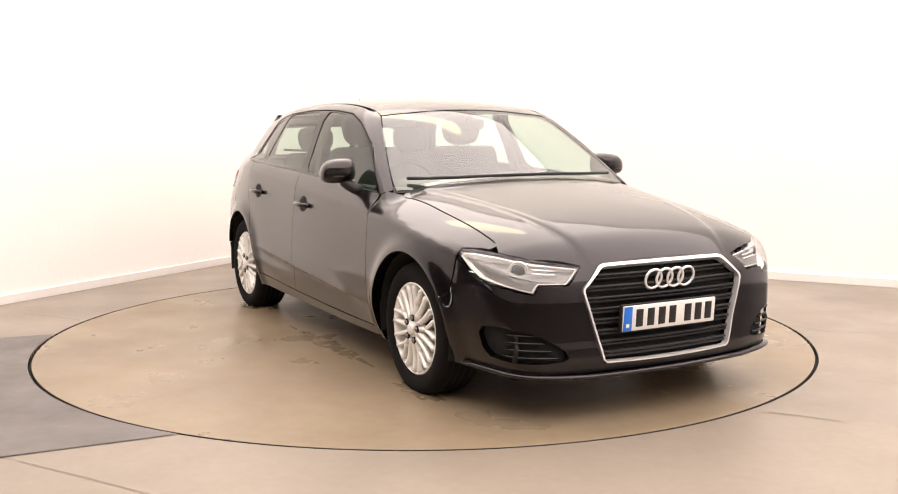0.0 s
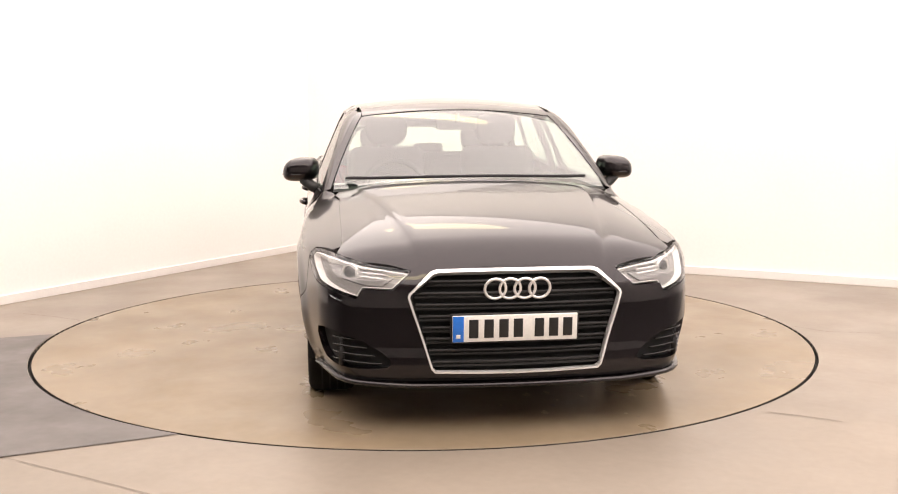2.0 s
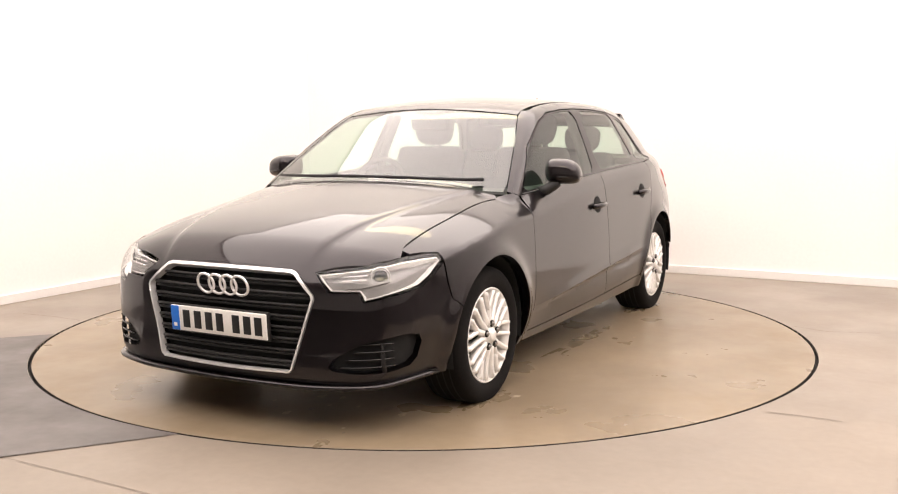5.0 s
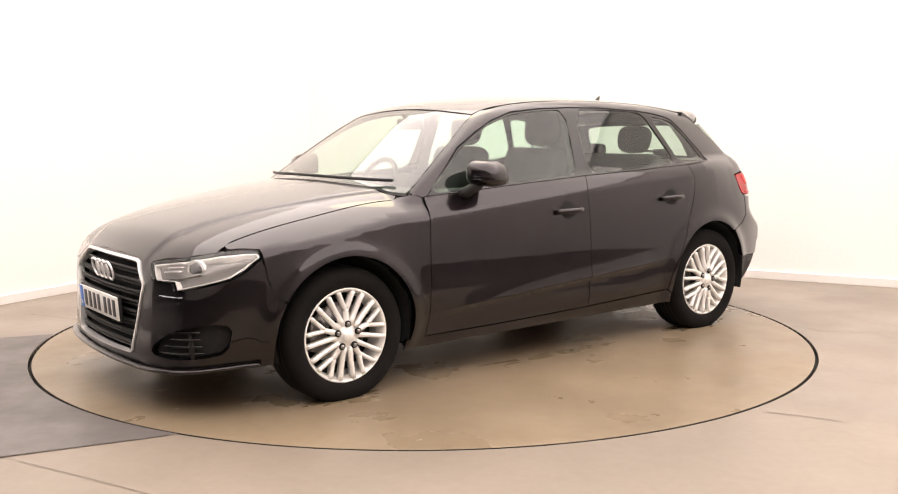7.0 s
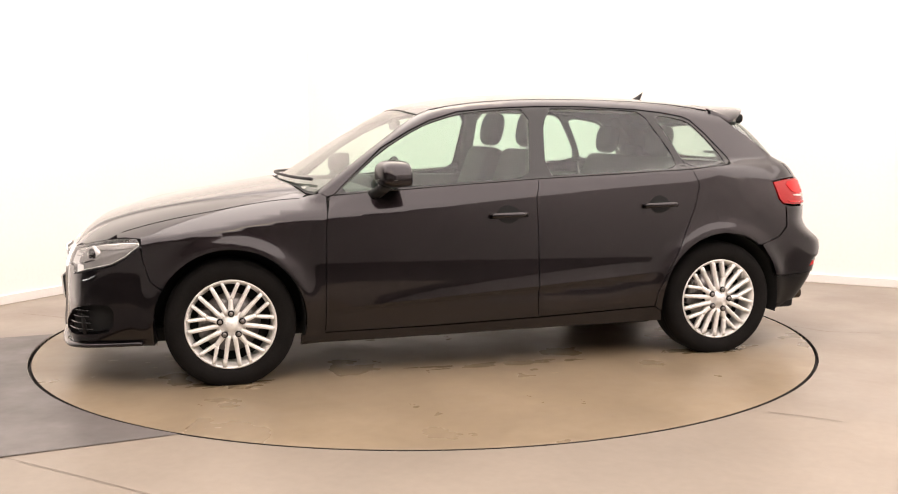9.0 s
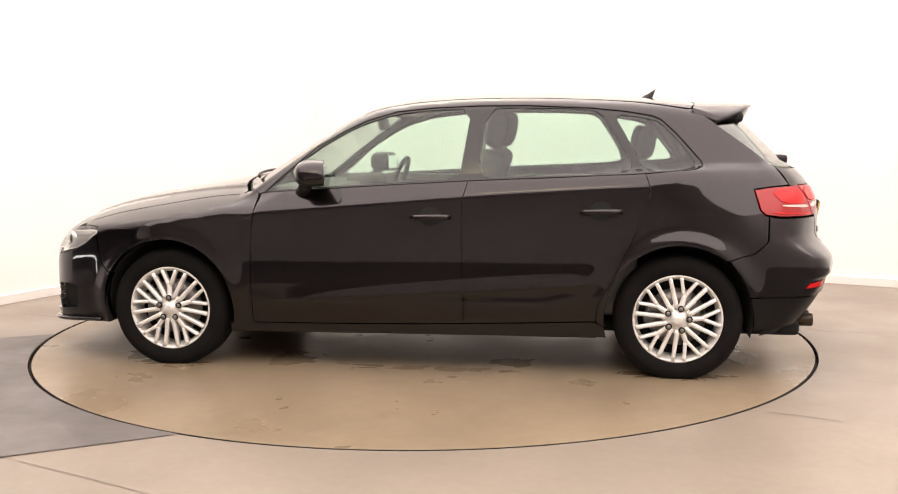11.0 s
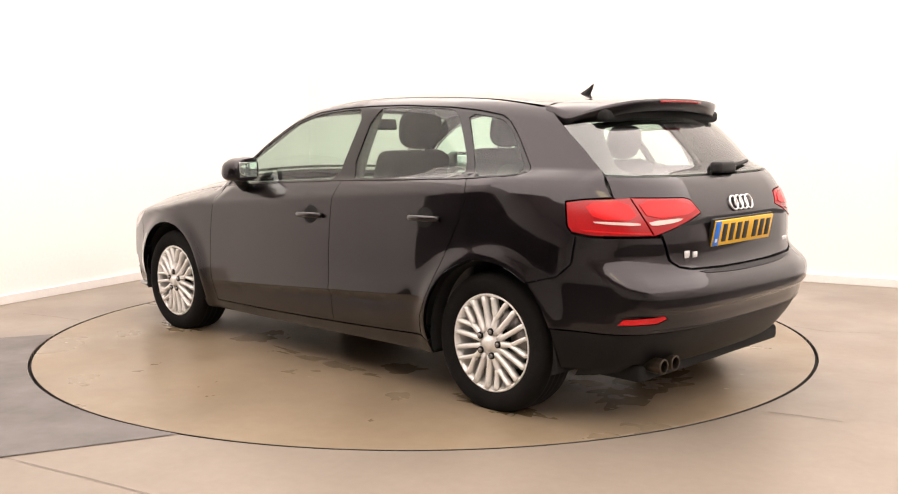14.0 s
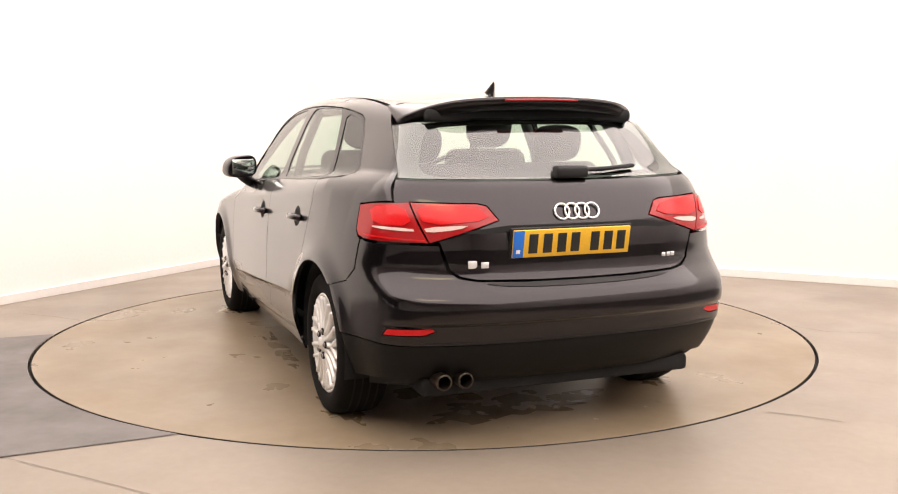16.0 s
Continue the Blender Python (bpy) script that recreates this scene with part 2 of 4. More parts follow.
def body_field(x, y, z):
    """Below nought inside the body, above it outside."""
    s = np.abs(y)
    zs = shoulder(x)
    side = half_width(x) + side_form(z)
    # the door crease that rises towards the rear wheel
    side = side - np.interp(x, (-1.85, -1.6, -1.4, -1.15), (.44, .31, .12, 0)) * np.maximum(z - .64, 0) ** 2
    ridge = z - (.413 - .067 * x)
    along = np.clip((.93 - np.abs(x + .03)) / .32, 0, 1)
    side = side + .009 * along * np.where(ridge > 0, np.clip(1 - ridge / .075, 0, 1) ** 2, 1)
    t = ridge / .03
    side = side - .022 * np.where(t < 0, np.minimum(-t, 1) * np.clip(1 + (t + 1) / 4, 0, 1), 0) * along
    # wheel-arch flares
    for xa in (-1.318, 1.318):
        r = np.hypot(x - xa, z - .31)
        side = side + .019 * np.exp(-((r - .365) / .055) ** 2)
    # the shelf above the shoulder line leans inwards
    round_rear = np.clip((-1.3 - x) / .4, 0, 1)
    f_side = smax(s - side, s - (half_width(x) - .016 - (.55 + .3 * round_rear) * (z - zs) - .032 * round_rear), .007)
    f_top = (z - (bonnet(x) - .055 * (s / .7) ** 2 - .45 * np.maximum(s - .5, 0) ** 2 + .010 / (1 + np.exp((s - (.60 - .2 * (x - 1.0))) / .007))))
    f_shelf = z - (belt(x) + .012)
    f_top = np.where(x > .85, f_top, f_top + np.clip((.85 - x) / .15, 0, 1) * (f_shelf - f_top))
    f_nose = x - (nose(z) - .155 * s ** 2 - .42 * np.maximum(s - .46, 0) ** 2 - 1.1 * np.maximum(s - .66, 0) ** 2)
    f_tail = (tail(z) + .10 * s ** 2 + (.45 + .34 * np.clip((z - .6) / .12, 0, 1)) * np.maximum(s - .35, 0) ** 2) - x
    # the bumper's lower half steps in under a crease
    f_tail = f_tail + .020 / (1 + np.exp(np.clip((z - .500) / .004, -40, 40)))
    low = smax(smax(f_side, f_top, .05 - .034 * np.clip((x - .8) / .2, 0, 1)), smax(f_nose, f_tail, .02), .07)
    low = smax(low, .17 - z, .03)
    # glasshouse
    lean = .40 + .25 * np.clip(-x - .9, 0, 1)
    g_side = s - (belt_half(x) - lean * (z - belt(x)) - .10 * np.maximum(z - belt(x), 0) ** 2)
    g_roof = z - (roof(x) - .042 * (s / .57) ** 2)
    g_front = (x - (.985 - 1.66 * (z - .985) - .30 * (z - .985) * (z - 1.36) - .17 * (s / .7) ** 2)) * .51
    g_rear = ((-1.93 + .80 * (z - 1.05) + .9 * np.maximum(z - 1.05, 0) ** 2 + .13 * (s / .6) ** 2) - x) * .72
    high = smax(smax(g_side, g_roof, .07), smax(g_front, g_rear, .02), .035)
    high = np.maximum(high, belt(x) - .04 - z)
    return smin(low, high, .02)


def meet(origin, way, far=1.3, steps=52):
    """Where rays from inside leave the body for the last time."""
    origin, way = np.asarray(origin, float), np.asarray(way, float)
    n = len(origin)
    ks = np.linspace(0, far, steps + 1)
    lo, hi = np.zeros(n), np.full(n, far)
    for c in range(0, n, 2000):
        o, w = origin[c:c + 2000], way[c:c + 2000]
        P = o[:, None, :] + ks[None, :, None] * w[:, None, :]
        deep = body_field(P[..., 0], P[..., 1], P[..., 2]) < 0
        last = np.where(deep.any(1), steps - np.argmax(deep[:, ::-1], 1), 0)
        lo[c:c + 2000], hi[c:c + 2000] = ks[last], ks[np.minimum(last + 1, steps)]
    for _ in range(16):
        m = (lo + hi) / 2
        deep = body_field(*(origin + m[:, None] * way).T) < 0
        lo, hi = np.where(deep, m, lo), np.where(deep, hi, m)
    return origin + ((lo + hi) / 2)[:, None] * way

# ---- the room ----
def room_box(name, x0, x1, y0, y1, z0, z1, mat, label=""):
    ob = link(name, block(x0, x1, y0, y1, z0, z1), mat, None, "", False)
    ob.matrix_world = ROOM
    return tagged(ob, label, kind="structure")


def disc_hole_floor():
    """The floor, one sheet with a round hole for the turntable."""
    bm = bmesh.new()
    R, n = 2.276, 160
    inv = ROOM.inverted()
    inner = [bm.verts.new(inv @ Vector((R * math.cos(2 * math.pi * i / n), R * math.sin(2 * math.pi * i / n), 0))) for i in range(n)]
    outer = []
    for i in range(n):
        a = 2 * math.pi * i / n
        c, way = inv @ Vector((0, 0, 0)), inv.to_3x3() @ Vector((math.cos(a), math.sin(a), 0))
        ks = []
        for o, w, lo, hi in ((c.x, way.x, -0.2, WIDE + 0.2), (c.y, way.y, -DEEP - 0.2, 0.2)):
            if abs(w) > 1e-6:
                ks.append(((hi if w > 0 else lo) - o) / w)
        outer.append(bm.verts.new(c + min(ks) * way))
    low = [bm.verts.new(v.co + Vector((0, 0, -0.12))) for v in inner]
    for i in range(n):
        j = (i + 1) % n
        bm.faces.new((inner[i], inner[j], outer[j], outer[i]))
        bm.faces.new((inner[i], inner[j], low[j], low[i]))
    bmesh.ops.recalc_face_normals(bm, faces=bm.faces)
    return bm


floor = tagged(link("floor", disc_hole_floor(), FLOOR, None, "", False), "worn beige painted concrete floor", kind="structure")
floor.matrix_world = ROOM
room_box("wall_north", -0.2, WIDE + 0.2, 0, 0.2, -0.1, HIGH, WALL, "plain white painted wall behind the car")
room_box("wall_west", -0.2, 0, -6.3, 0, -0.1, HIGH, WALL, "plain white painted wall")
room_box("wall_west_lintel", -0.2, 0, -12.4, -6.3, 2.6, HIGH, WALL, "white wall over the vehicle doorway")
room_box("wall_west_end", -0.2, 0, -DEEP - 0.2, -12.4, -0.1, HIGH, REAR_WALL, "pale grey wall beside the doorway")
# black boxes paint the darkness of the unlit space past the doorway
room_box("doorway_back", -1.0, -0.8, -12.6, -6.1, -0.1, 2.9, LINER_SHADE, "dark space beyond the vehicle doorway")
room_box("doorway_side", -0.8, -0.2, -6.3, -6.1, -0.1, 2.8, LINER_SHADE, "dark side of the doorway")
room_box("doorway_end", -0.8, -0.2, -12.6, -12.4, -0.1, 2.8, LINER_SHADE, "dark side of the doorway")
room_box("doorway_roof", -0.8, -0.2, -12.4, -6.3, 2.6, 2.8, LINER_SHADE, "dark soffit of the doorway")
# unseen glowing strip, added and set by where the doors reflect it
room_box("doorway_slit", -0.8, -0.79, -12.35, -7.2, 0.25, 0.28, SLIT, "unseen thin glowing strip added across the dark doorway")
# two unseen dark floors, added to darken what the lower doors reflect
room_box("added_floor_front", 0.02, WIDE, -DEEP, -6.4, -0.05, 0.003, DARK_FLOOR, "unseen dark floor added before the stage to darken reflections")
room_box("added_floor_side", 6.25, WIDE, -6.4, -0.03, -0.05, 0.003, DARK_FLOOR, "unseen dark floor added beside the stage to darken reflections")
room_box("doorway_floor", -0.8, -0.2, -12.4, -6.3, -0.1, -0.002, GREY_FLOOR, "grey floor of the doorway")
room_box("wall_east", WIDE, WIDE + 0.2, -DEEP - 0.2, 0, -0.1, HIGH, REAR_WALL, "pale grey wall beside the stage")
room_box("wall_south", 0, WIDE, -DEEP - 0.2, -DEEP, -0.1, HIGH, REAR_WALL, "pale grey wall facing the stage")
room_box("ceiling", -0.2, WIDE + 0.2, -DEEP - 0.2, 0.2, HIGH, HIGH + 0.15, CEILING, "off-white painted ceiling")


def skirting(name, m, length):
    bm = block(0, length, -0.018, 0, 0, 0.068, 0.004, 2)
    ob = tagged(link(name, bm, SKIRT, None, "", False), "white painted skirting board along the wall", kind="structure")
    ob.matrix_world = ROOM @ m


skirting("skirting_north", pose(0, 0, 0), WIDE)
skirting("skirting_west", pose(0, -6.3, 0, 0, 0, 90), 6.3)

# the grey painted lane that runs up to the turntable
lane = bmesh.new()
R = 2.279
edge = [(R * math.cos(a), R * math.sin(a)) for a in np.linspace(radians(180.9), radians(243.4), 40)]
corner_a, corner_b = (-4.6, -0.86), (-3.6, -3.14)
lane_verts = [lane.verts.new((x, y, 0.004)) for x, y in (corner_a, *edge, corner_b)]
lane.faces.new(lane_verts)
bmesh.ops.triangulate(lane, faces=lane.faces[:])
bmesh.ops.recalc_face_normals(lane, faces=lane.faces)
tagged(link("painted_floor_lane", lane, GREY_FLOOR, None, "", False), "worn dark grey painted lane on the floor", kind="structure")


def crack(points, width=0.004):
    """A hairline joint in the floor paint."""
    bm = bmesh.new()
    row = []
    for (x, y), (u, v) in zip(points, points[1:] + points[-1:]):
        d = Vector((u - x, v - y, 0))
        s = d.cross(Vector((0, 0, 1))).normalized() * width / 2 if d.length else Vector((0, width / 2, 0))
        row.append((bm.verts.new((x + s.x, y + s.y, 0.003)), bm.verts.new((x - s.x, y - s.y, 0.003))))
    for a, b in zip(row, row[1:]):
        bm.faces.new((a[0], b[0], b[1], a[1]))
    bmesh.ops.recalc_face_normals(bm, faces=bm.faces)
    return tagged(link("floor_crack", bm, CRACK, None, "", False), "thin grey crack in the floor paint", kind="structure")


crack([(-1.634, -2.29), (-1.358, -2.45), (-0.967, -2.688), (-0.5, -2.95)])
crack([(1.493, -1.812), (1.62, -1.875), (1.758, -1.964)], 0.008)
crack([(-2.746, 0.651), (-2.5, 0.54), (-2.27, 0.393)], 0.008)
crack([(2.30, 0.02), (2.45, -0.15), (2.75, -0.21)], 0.008)

# turntable: a flush disc with a dark groove round it
turntable = tagged(new("turntable"), "large round tan painted car turntable flush with the floor", "turntable")
part("deck", lathe([(0.001, 0.0), (2.2, 0.0), (2.2555, 0.0), (2.257, -0.0012), (2.257, -0.06)], 192, "Z"), TABLE, turntable, "tan painted worn deck", False)
part("groove", lathe([(2.2575, -0.0018), (2.2577, -0.035), (2.2755, -0.035), (2.2758, -0.0015)], 192, "Z"), GROOVE, turntable, "dark gap round the deck", False)


def drip(x, y, r, seed):
    """A flat, uneven dried drip on the deck."""
    rng = random.Random(seed)
    bm = bmesh.new()
    c = bm.verts.new((x, y, 0.0014))
    ring = [bm.verts.new((x + r * rng.uniform(0.5, 1.3) * math.cos(a) * 1.6, y + r * rng.uniform(0.5, 1.3) * math.sin(a), 0.0012)) for a in np.linspace(0, 2 * math.pi, 15)[:-1]]
    for i in range(14):
        bm.faces.new((c, ring[i], ring[(i + 1) % 14]))
    part("drip_mark", bm, MARK if seed % 3 else WET, turntable, "pale dried drip on the deck" if seed % 3 else "dark wet spot on the deck")


drops = random.Random(4)
for k in range(18):
    a, q = drops.choice((0.0, math.pi)) + drops.gauss(0.12, 0.16), drops.uniform(1.55, 2.12)
    drip(q * math.cos(a) - 0.05, q * math.sin(a) + 0.16, drops.uniform(0.006, 0.022), k)
for k in range(8):
    drip(drops.uniform(-1.3, 1.2), 0.156 + drops.choice((-1, 1)) * drops.uniform(0.7, 1.05), drops.uniform(0.006, 0.016), 40 + k)


def wet_shade_patch(x, y, rx, ry, seed):
    """A shallow wet stain with a ragged edge, its dark tone also painting shade."""
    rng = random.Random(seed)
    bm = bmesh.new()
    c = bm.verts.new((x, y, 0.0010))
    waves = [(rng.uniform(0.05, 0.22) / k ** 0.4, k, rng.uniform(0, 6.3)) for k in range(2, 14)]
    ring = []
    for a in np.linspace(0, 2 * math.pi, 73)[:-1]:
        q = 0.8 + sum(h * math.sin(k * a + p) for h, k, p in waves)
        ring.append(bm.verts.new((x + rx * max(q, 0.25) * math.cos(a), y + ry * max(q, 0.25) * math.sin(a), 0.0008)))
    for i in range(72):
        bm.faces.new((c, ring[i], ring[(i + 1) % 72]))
    part("wet_shade_stain", bm, DAMP_SHADE, turntable, "damp stain on the deck with the car's shade painted in")


# water run off the car round its wheels and tail, with its shade painted in
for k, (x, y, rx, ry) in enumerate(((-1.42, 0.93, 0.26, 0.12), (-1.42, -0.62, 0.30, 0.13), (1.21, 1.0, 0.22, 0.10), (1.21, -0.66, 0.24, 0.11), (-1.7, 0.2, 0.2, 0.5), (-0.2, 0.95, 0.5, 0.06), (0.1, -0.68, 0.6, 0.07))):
    wet_shade_patch(x, y, rx, ry, 70 + k)
# ---- panels cut from the body's form ----
import functools

from mathutils.geometry import delaunay_2d_cdt


def side_rays(uv):
    o = np.stack([uv[:, 0], 0 * uv[:, 0], uv[:, 1]], 1)
    return o, np.tile((0.0, 1.0, 0.0), (len(uv), 1))


def top_rays(uv):
    o = np.stack([uv[:, 0], uv[:, 1], 0 * uv[:, 0] + 0.45], 1)
    return o, np.tile((0.0, 0.0, 1.0), (len(uv), 1))


def front_rays(uv):
    o = np.stack([0 * uv[:, 0] + 1.2, 0 * uv[:, 0], uv[:, 1]], 1)
    return o, np.stack([np.cos(uv[:, 0]), np.sin(uv[:, 0]), 0 * uv[:, 0]], 1)


def rear_rays(uv):
    o = np.stack([0 * uv[:, 0] - 1.1, 0 * uv[:, 0], uv[:, 1]], 1)
    return o, np.stack([-np.cos(uv[:, 0]), np.sin(uv[:, 0]), 0 * uv[:, 0]], 1)


RAYS = {"side": side_rays, "top": top_rays, "front": front_rays, "rear": rear_rays}


def fr(*points):
    """Points (x, y, z) as the front's turn and height."""
    return [(math.atan2(y, x - 1.2), z) for x, y, z in points]


def re(*points):
    return [(math.atan2(y, -1.1 - x), z) for x, y, z in points]


def mirrored(uv):
    return [(-a, z) for a, z in reversed(uv)]


def soft(points, times=2, closed=True):
    """Round the corners of an outline."""
    P = np.array(points, float)
    for _ in range(times):
        Q = np.roll(P, -1, 0) if closed else P[1:]
        A = P if closed else P[:-1]
        n = np.empty((2 * len(A), 2))
        n[0::2], n[1::2] = A * 0.78 + Q * 0.22, A * 0.22 + Q * 0.78
        P = n if closed else np.vstack([P[:1], n[1:-1], P[-1:]])
    return [tuple(p) for p in P]


def dense(poly, step):
    out = []
    P = np.array(poly, float)
    for a, b in zip(P, np.roll(P, -1, 0)):
        n = max(1, int(math.ceil(np.hypot(*(b - a)) / step)))
        out += [a + (b - a) * i / n for i in range(n)]
    return np.array(out)


def inside(pts, poly):
    """Which points lie in a polygon."""
    x, y = pts[:, 0], pts[:, 1]
    hit = np.zeros(len(pts), bool)
    for (ax, ay), (bx, by) in zip(poly, np.roll(poly, -1, 0)):
        if ay != by:
            hit ^= ((ay > y) != (by > y)) & (x < (bx - ax) * (y - ay) / (by - ay) + ax)
    return hit


def edge_gap(pts, poly):
    d = np.full(len(pts), 9.0)
    for a, b in zip(poly, np.roll(poly, -1, 0)):
        w = b - a
        k = np.clip(((pts - a) @ w) / max(w @ w, 1e-12), 0, 1)
        d = np.minimum(d, np.hypot(*(pts - a - k[:, None] * w).T))
    return d


def slope(P):
    e = 2e-4
    g = np.stack([body_field(*(P + e * np.eye(3)[i]).T) - body_field(*(P - e * np.eye(3)[i]).T) for i in range(3)], 1)
    return g / np.maximum(np.linalg.norm(g, axis=1, keepdims=True), 1e-9)


def inset(poly, gap):
    """Draw an outline in by a gap."""
    P = np.array(poly, float)
    area = 0.5 * np.sum(P[:, 0] * np.roll(P[:, 1], -1) - np.roll(P[:, 0], -1) * P[:, 1])
    t = np.roll(P, -1, 0) - np.roll(P, 1, 0)
    n = np.stack([-t[:, 1], t[:, 0]], 1) * (1 if area > 0 else -1)
    n /= np.maximum(np.linalg.norm(n, axis=1, keepdims=True), 1e-9)
    return P + gap * n


def skin(name, kind, outline, mat, parent, label="", step=0.022, gap=0.002, depth=0.012, lift=0.0, holes=(), lines=(), flip=False):
    """A panel of the body: an outline seen from a side, laid on the body's form, with a rim that goes inwards."""
    k = 0.9 if kind in ("front", "rear") else 1.0
    loops = [inset(dense(outline, step), gap / k)] + [inset(dense(h, step), -gap / k) for h in holes]
    outer = loops[0]
    lo, hi = outer.min(0), outer.max(0)
    su = step / k
    gx, gy = np.meshgrid(np.arange(lo[0], hi[0], su), np.arange(lo[1], hi[1], step))
    gx[1::2] += su / 2
    pts = np.stack([gx.ravel(), gy.ravel()], 1)
    pts = pts[inside(pts, outer)]
    for h in loops[1:]:
        pts = pts[~inside(pts, h)]
    for l in loops:
        pts = pts[edge_gap(pts, l) > 0.45 * step]
    creases = []
    for l in lines:
        l = np.array(l)
        l = l[inside(l, outer)]
        for h in loops:
            l = l[edge_gap(l, h) > 0.3 * step] if len(l) else l
        if len(l) > 2:
            creases.append(l)
            pts = pts[np.min(np.hypot(pts[:, None, 0] - l[None, :, 0], pts[:, None, 1] - l[None, :, 1]), 1) > 0.55 * step]
    allp, edges, n = [], [], 0
    for l in loops:
        allp += list(l)
        edges += [(n + i, n + (i + 1) % len(l)) for i in range(len(l))]
        n += len(l)
    for l in creases:
        allp += list(l)
        edges += [(n + i, n + i + 1) for i in range(len(l) - 1)]
        n += len(l)
    allp += list(pts)
    vs, _, fs, *_ = delaunay_2d_cdt([Vector(p) for p in allp], edges, [], 0, 1e-7)
    uv = np.array([(v.x, v.y) for v in vs])
    tri = np.array(fs)
    mid = uv[tri].mean(1)
    keep = inside(mid, outer)
    for h in loops[1:]:
        keep &= ~inside(mid, h)
    tri = tri[keep]
    o, w = RAYS[kind](uv)
    P = meet(o, w)
    N = slope(P)
    P = P + lift * N
    a, b, c = P[tri[:, 0]], P[tri[:, 1]], P[tri[:, 2]]
    wrong = np.einsum("ij,ij->i", np.cross(b - a, c - a), N[tri[:, 0]]) < 0
    tri[wrong] = tri[wrong][:, ::-1]
    count = {}
    for t in tri:
        for i in range(3):
            e = (t[i], t[(i + 1) % 3])
            count[e] = 1
    rim = [e for e in count if (e[1], e[0]) not in count]
    ids = sorted({i for e in rim for i in e})
    at = {v: len(P) + i for i, v in enumerate(ids)}
    verts = np.vstack([P, P[ids], P[ids] - depth * N[ids]])
    m = len(ids)
    faces = [tuple(int(i) for i in t) for t in tri] + [(at[e[1]], at[e[0]], at[e[0]] + m, at[e[1]] + m) for e in rim]
    if flip:
        verts = verts * (1, -1, 1)
        N = N * (1, -1, 1)
        faces = [f[::-1] for f in faces]
    me = bpy.data.meshes.new(name)
    me.from_pydata([tuple(v) for v in verts], [], faces)
    for p in me.polygons:
        p.use_smooth = True
    normals = [tuple(v) for v in N] + [(0, 0, 0)] * (2 * m)
    me.normals_split_custom_set_from_vertices(normals)
    me.materials.append(mat)
    ob = new(name, me)
    ob.parent = parent
    return tagged(ob, label)


def both(name, kind, outline, mat, parent, label="", **more):
    """A panel on the left and its twin on the right."""
    parents = parent if isinstance(parent, tuple) else (parent, parent)
    return (skin(name, kind, outline, mat, parents[0], label, **more), skin(name, kind, outline, mat, parents[1], label, flip=True, **more))


@functools.lru_cache(None)
def on_top(x, y):
    return meet(np.array([[x, y, 0.45]]), np.array([[0.0, 0, 1]]))[0]


def on_side(x, z):
    return meet(np.array([[x, 0.0, z]]), np.array([[0.0, 1, 0]]))[0]


def on_front(y, z):
    return meet(np.array([[1.2, y, z]]), np.array([[1.0, 0, 0]]), far=1.15)[0]


def on_rear(y, z):
    return meet(np.array([[-1.1, y, z]]), np.array([[-1.0, 0, 0]]), far=1.15)[0]


def arc(xa, r, a0, a1, n=24):
    return [(xa + r * math.cos(radians(a)), 0.31 + r * math.sin(radians(a))) for a in np.linspace(a0, a1, n)]


def front_side(x, z):
    """A point of the flank as the front's turn and height."""
    q = on_side(x, z)
    return (math.atan2(q[1], x - 1.2), z)


def rear_side(x, z):
    q = on_side(x, z)
    return (math.atan2(q[1], -1.1 - x), z)


# ---- the car ----
car = tagged(new("car"), "dark brown-black five-door hatchback car with silver alloy wheels", "car")

# shared edges
FOLDS = [[(x, float(shoulder(x)) + d) for x in np.arange(-1.7, 1.75, 0.02)] for d in (-0.004, 0.012)] + [[(x, 0.413 - 0.067 * x + d) for x in np.arange(-0.95, 0.92, 0.02)] for d in (0.075, 0.002, -0.006, -0.030)]
bonnet_gap = spl((0.87, 0.745), (1.0, 0.712), (1.3, 0.70), (1.6, 0.70), (1.84, 0.703))
gap_xz = [(x, on_top(x, float(bonnet_gap(x)))[2]) for x in np.linspace(1.838, 0.90, 14)]
belt_edge = [(0.80, 0.917), (0.59, 0.931), (0.3, 0.951), (-0.03, 0.970), (-0.275, 0.984), (-0.49, 0.993), (-0.8, 1.006), (-1.1, 1.019), (-1.34, 1.036)]
window_top = [(-1.432, 1.056), (-1.428, 1.077), (-1.31, 1.213), (-1.235, 1.283), (-1.186, 1.305), (-1.053, 1.327), (-0.887, 1.344), (-0.561, 1.359), (-0.303, 1.359),
              (-0.08, 1.350), (0.122, 1.331), (0.281, 1.284), (0.391, 1.233), (0.544, 1.146), (0.70, 1.010), (0.80, 0.917)]
top_curve = spl(*[(x, z) for x, z in window_top[2:]])
belt_curve = spl(*reversed(belt_edge))
screen_edge = [(x, float(y)) for x, y in zip(np.linspace(0.875, 0.325, 12), spl((0.325, 0.555), (0.6, 0.655), (0.875, 0.742))(np.linspace(0.875, 0.325, 12)))]
roof_edge = [(x, 0.555) for x in np.linspace(0.25, -1.36, 17)]
pillar_edge = [(x - 0.006, y + 0.026) for x, y in screen_edge]
cant = [(x, on_top(x, y)[2]) for x, y in pillar_edge] + [(x, on_top(x, y)[2]) for x, y in roof_edge]
door_front = [(0.83, 0.905), (0.842, 0.82), (0.85, 0.75), (0.857, 0.45), (0.86, 0.235)]
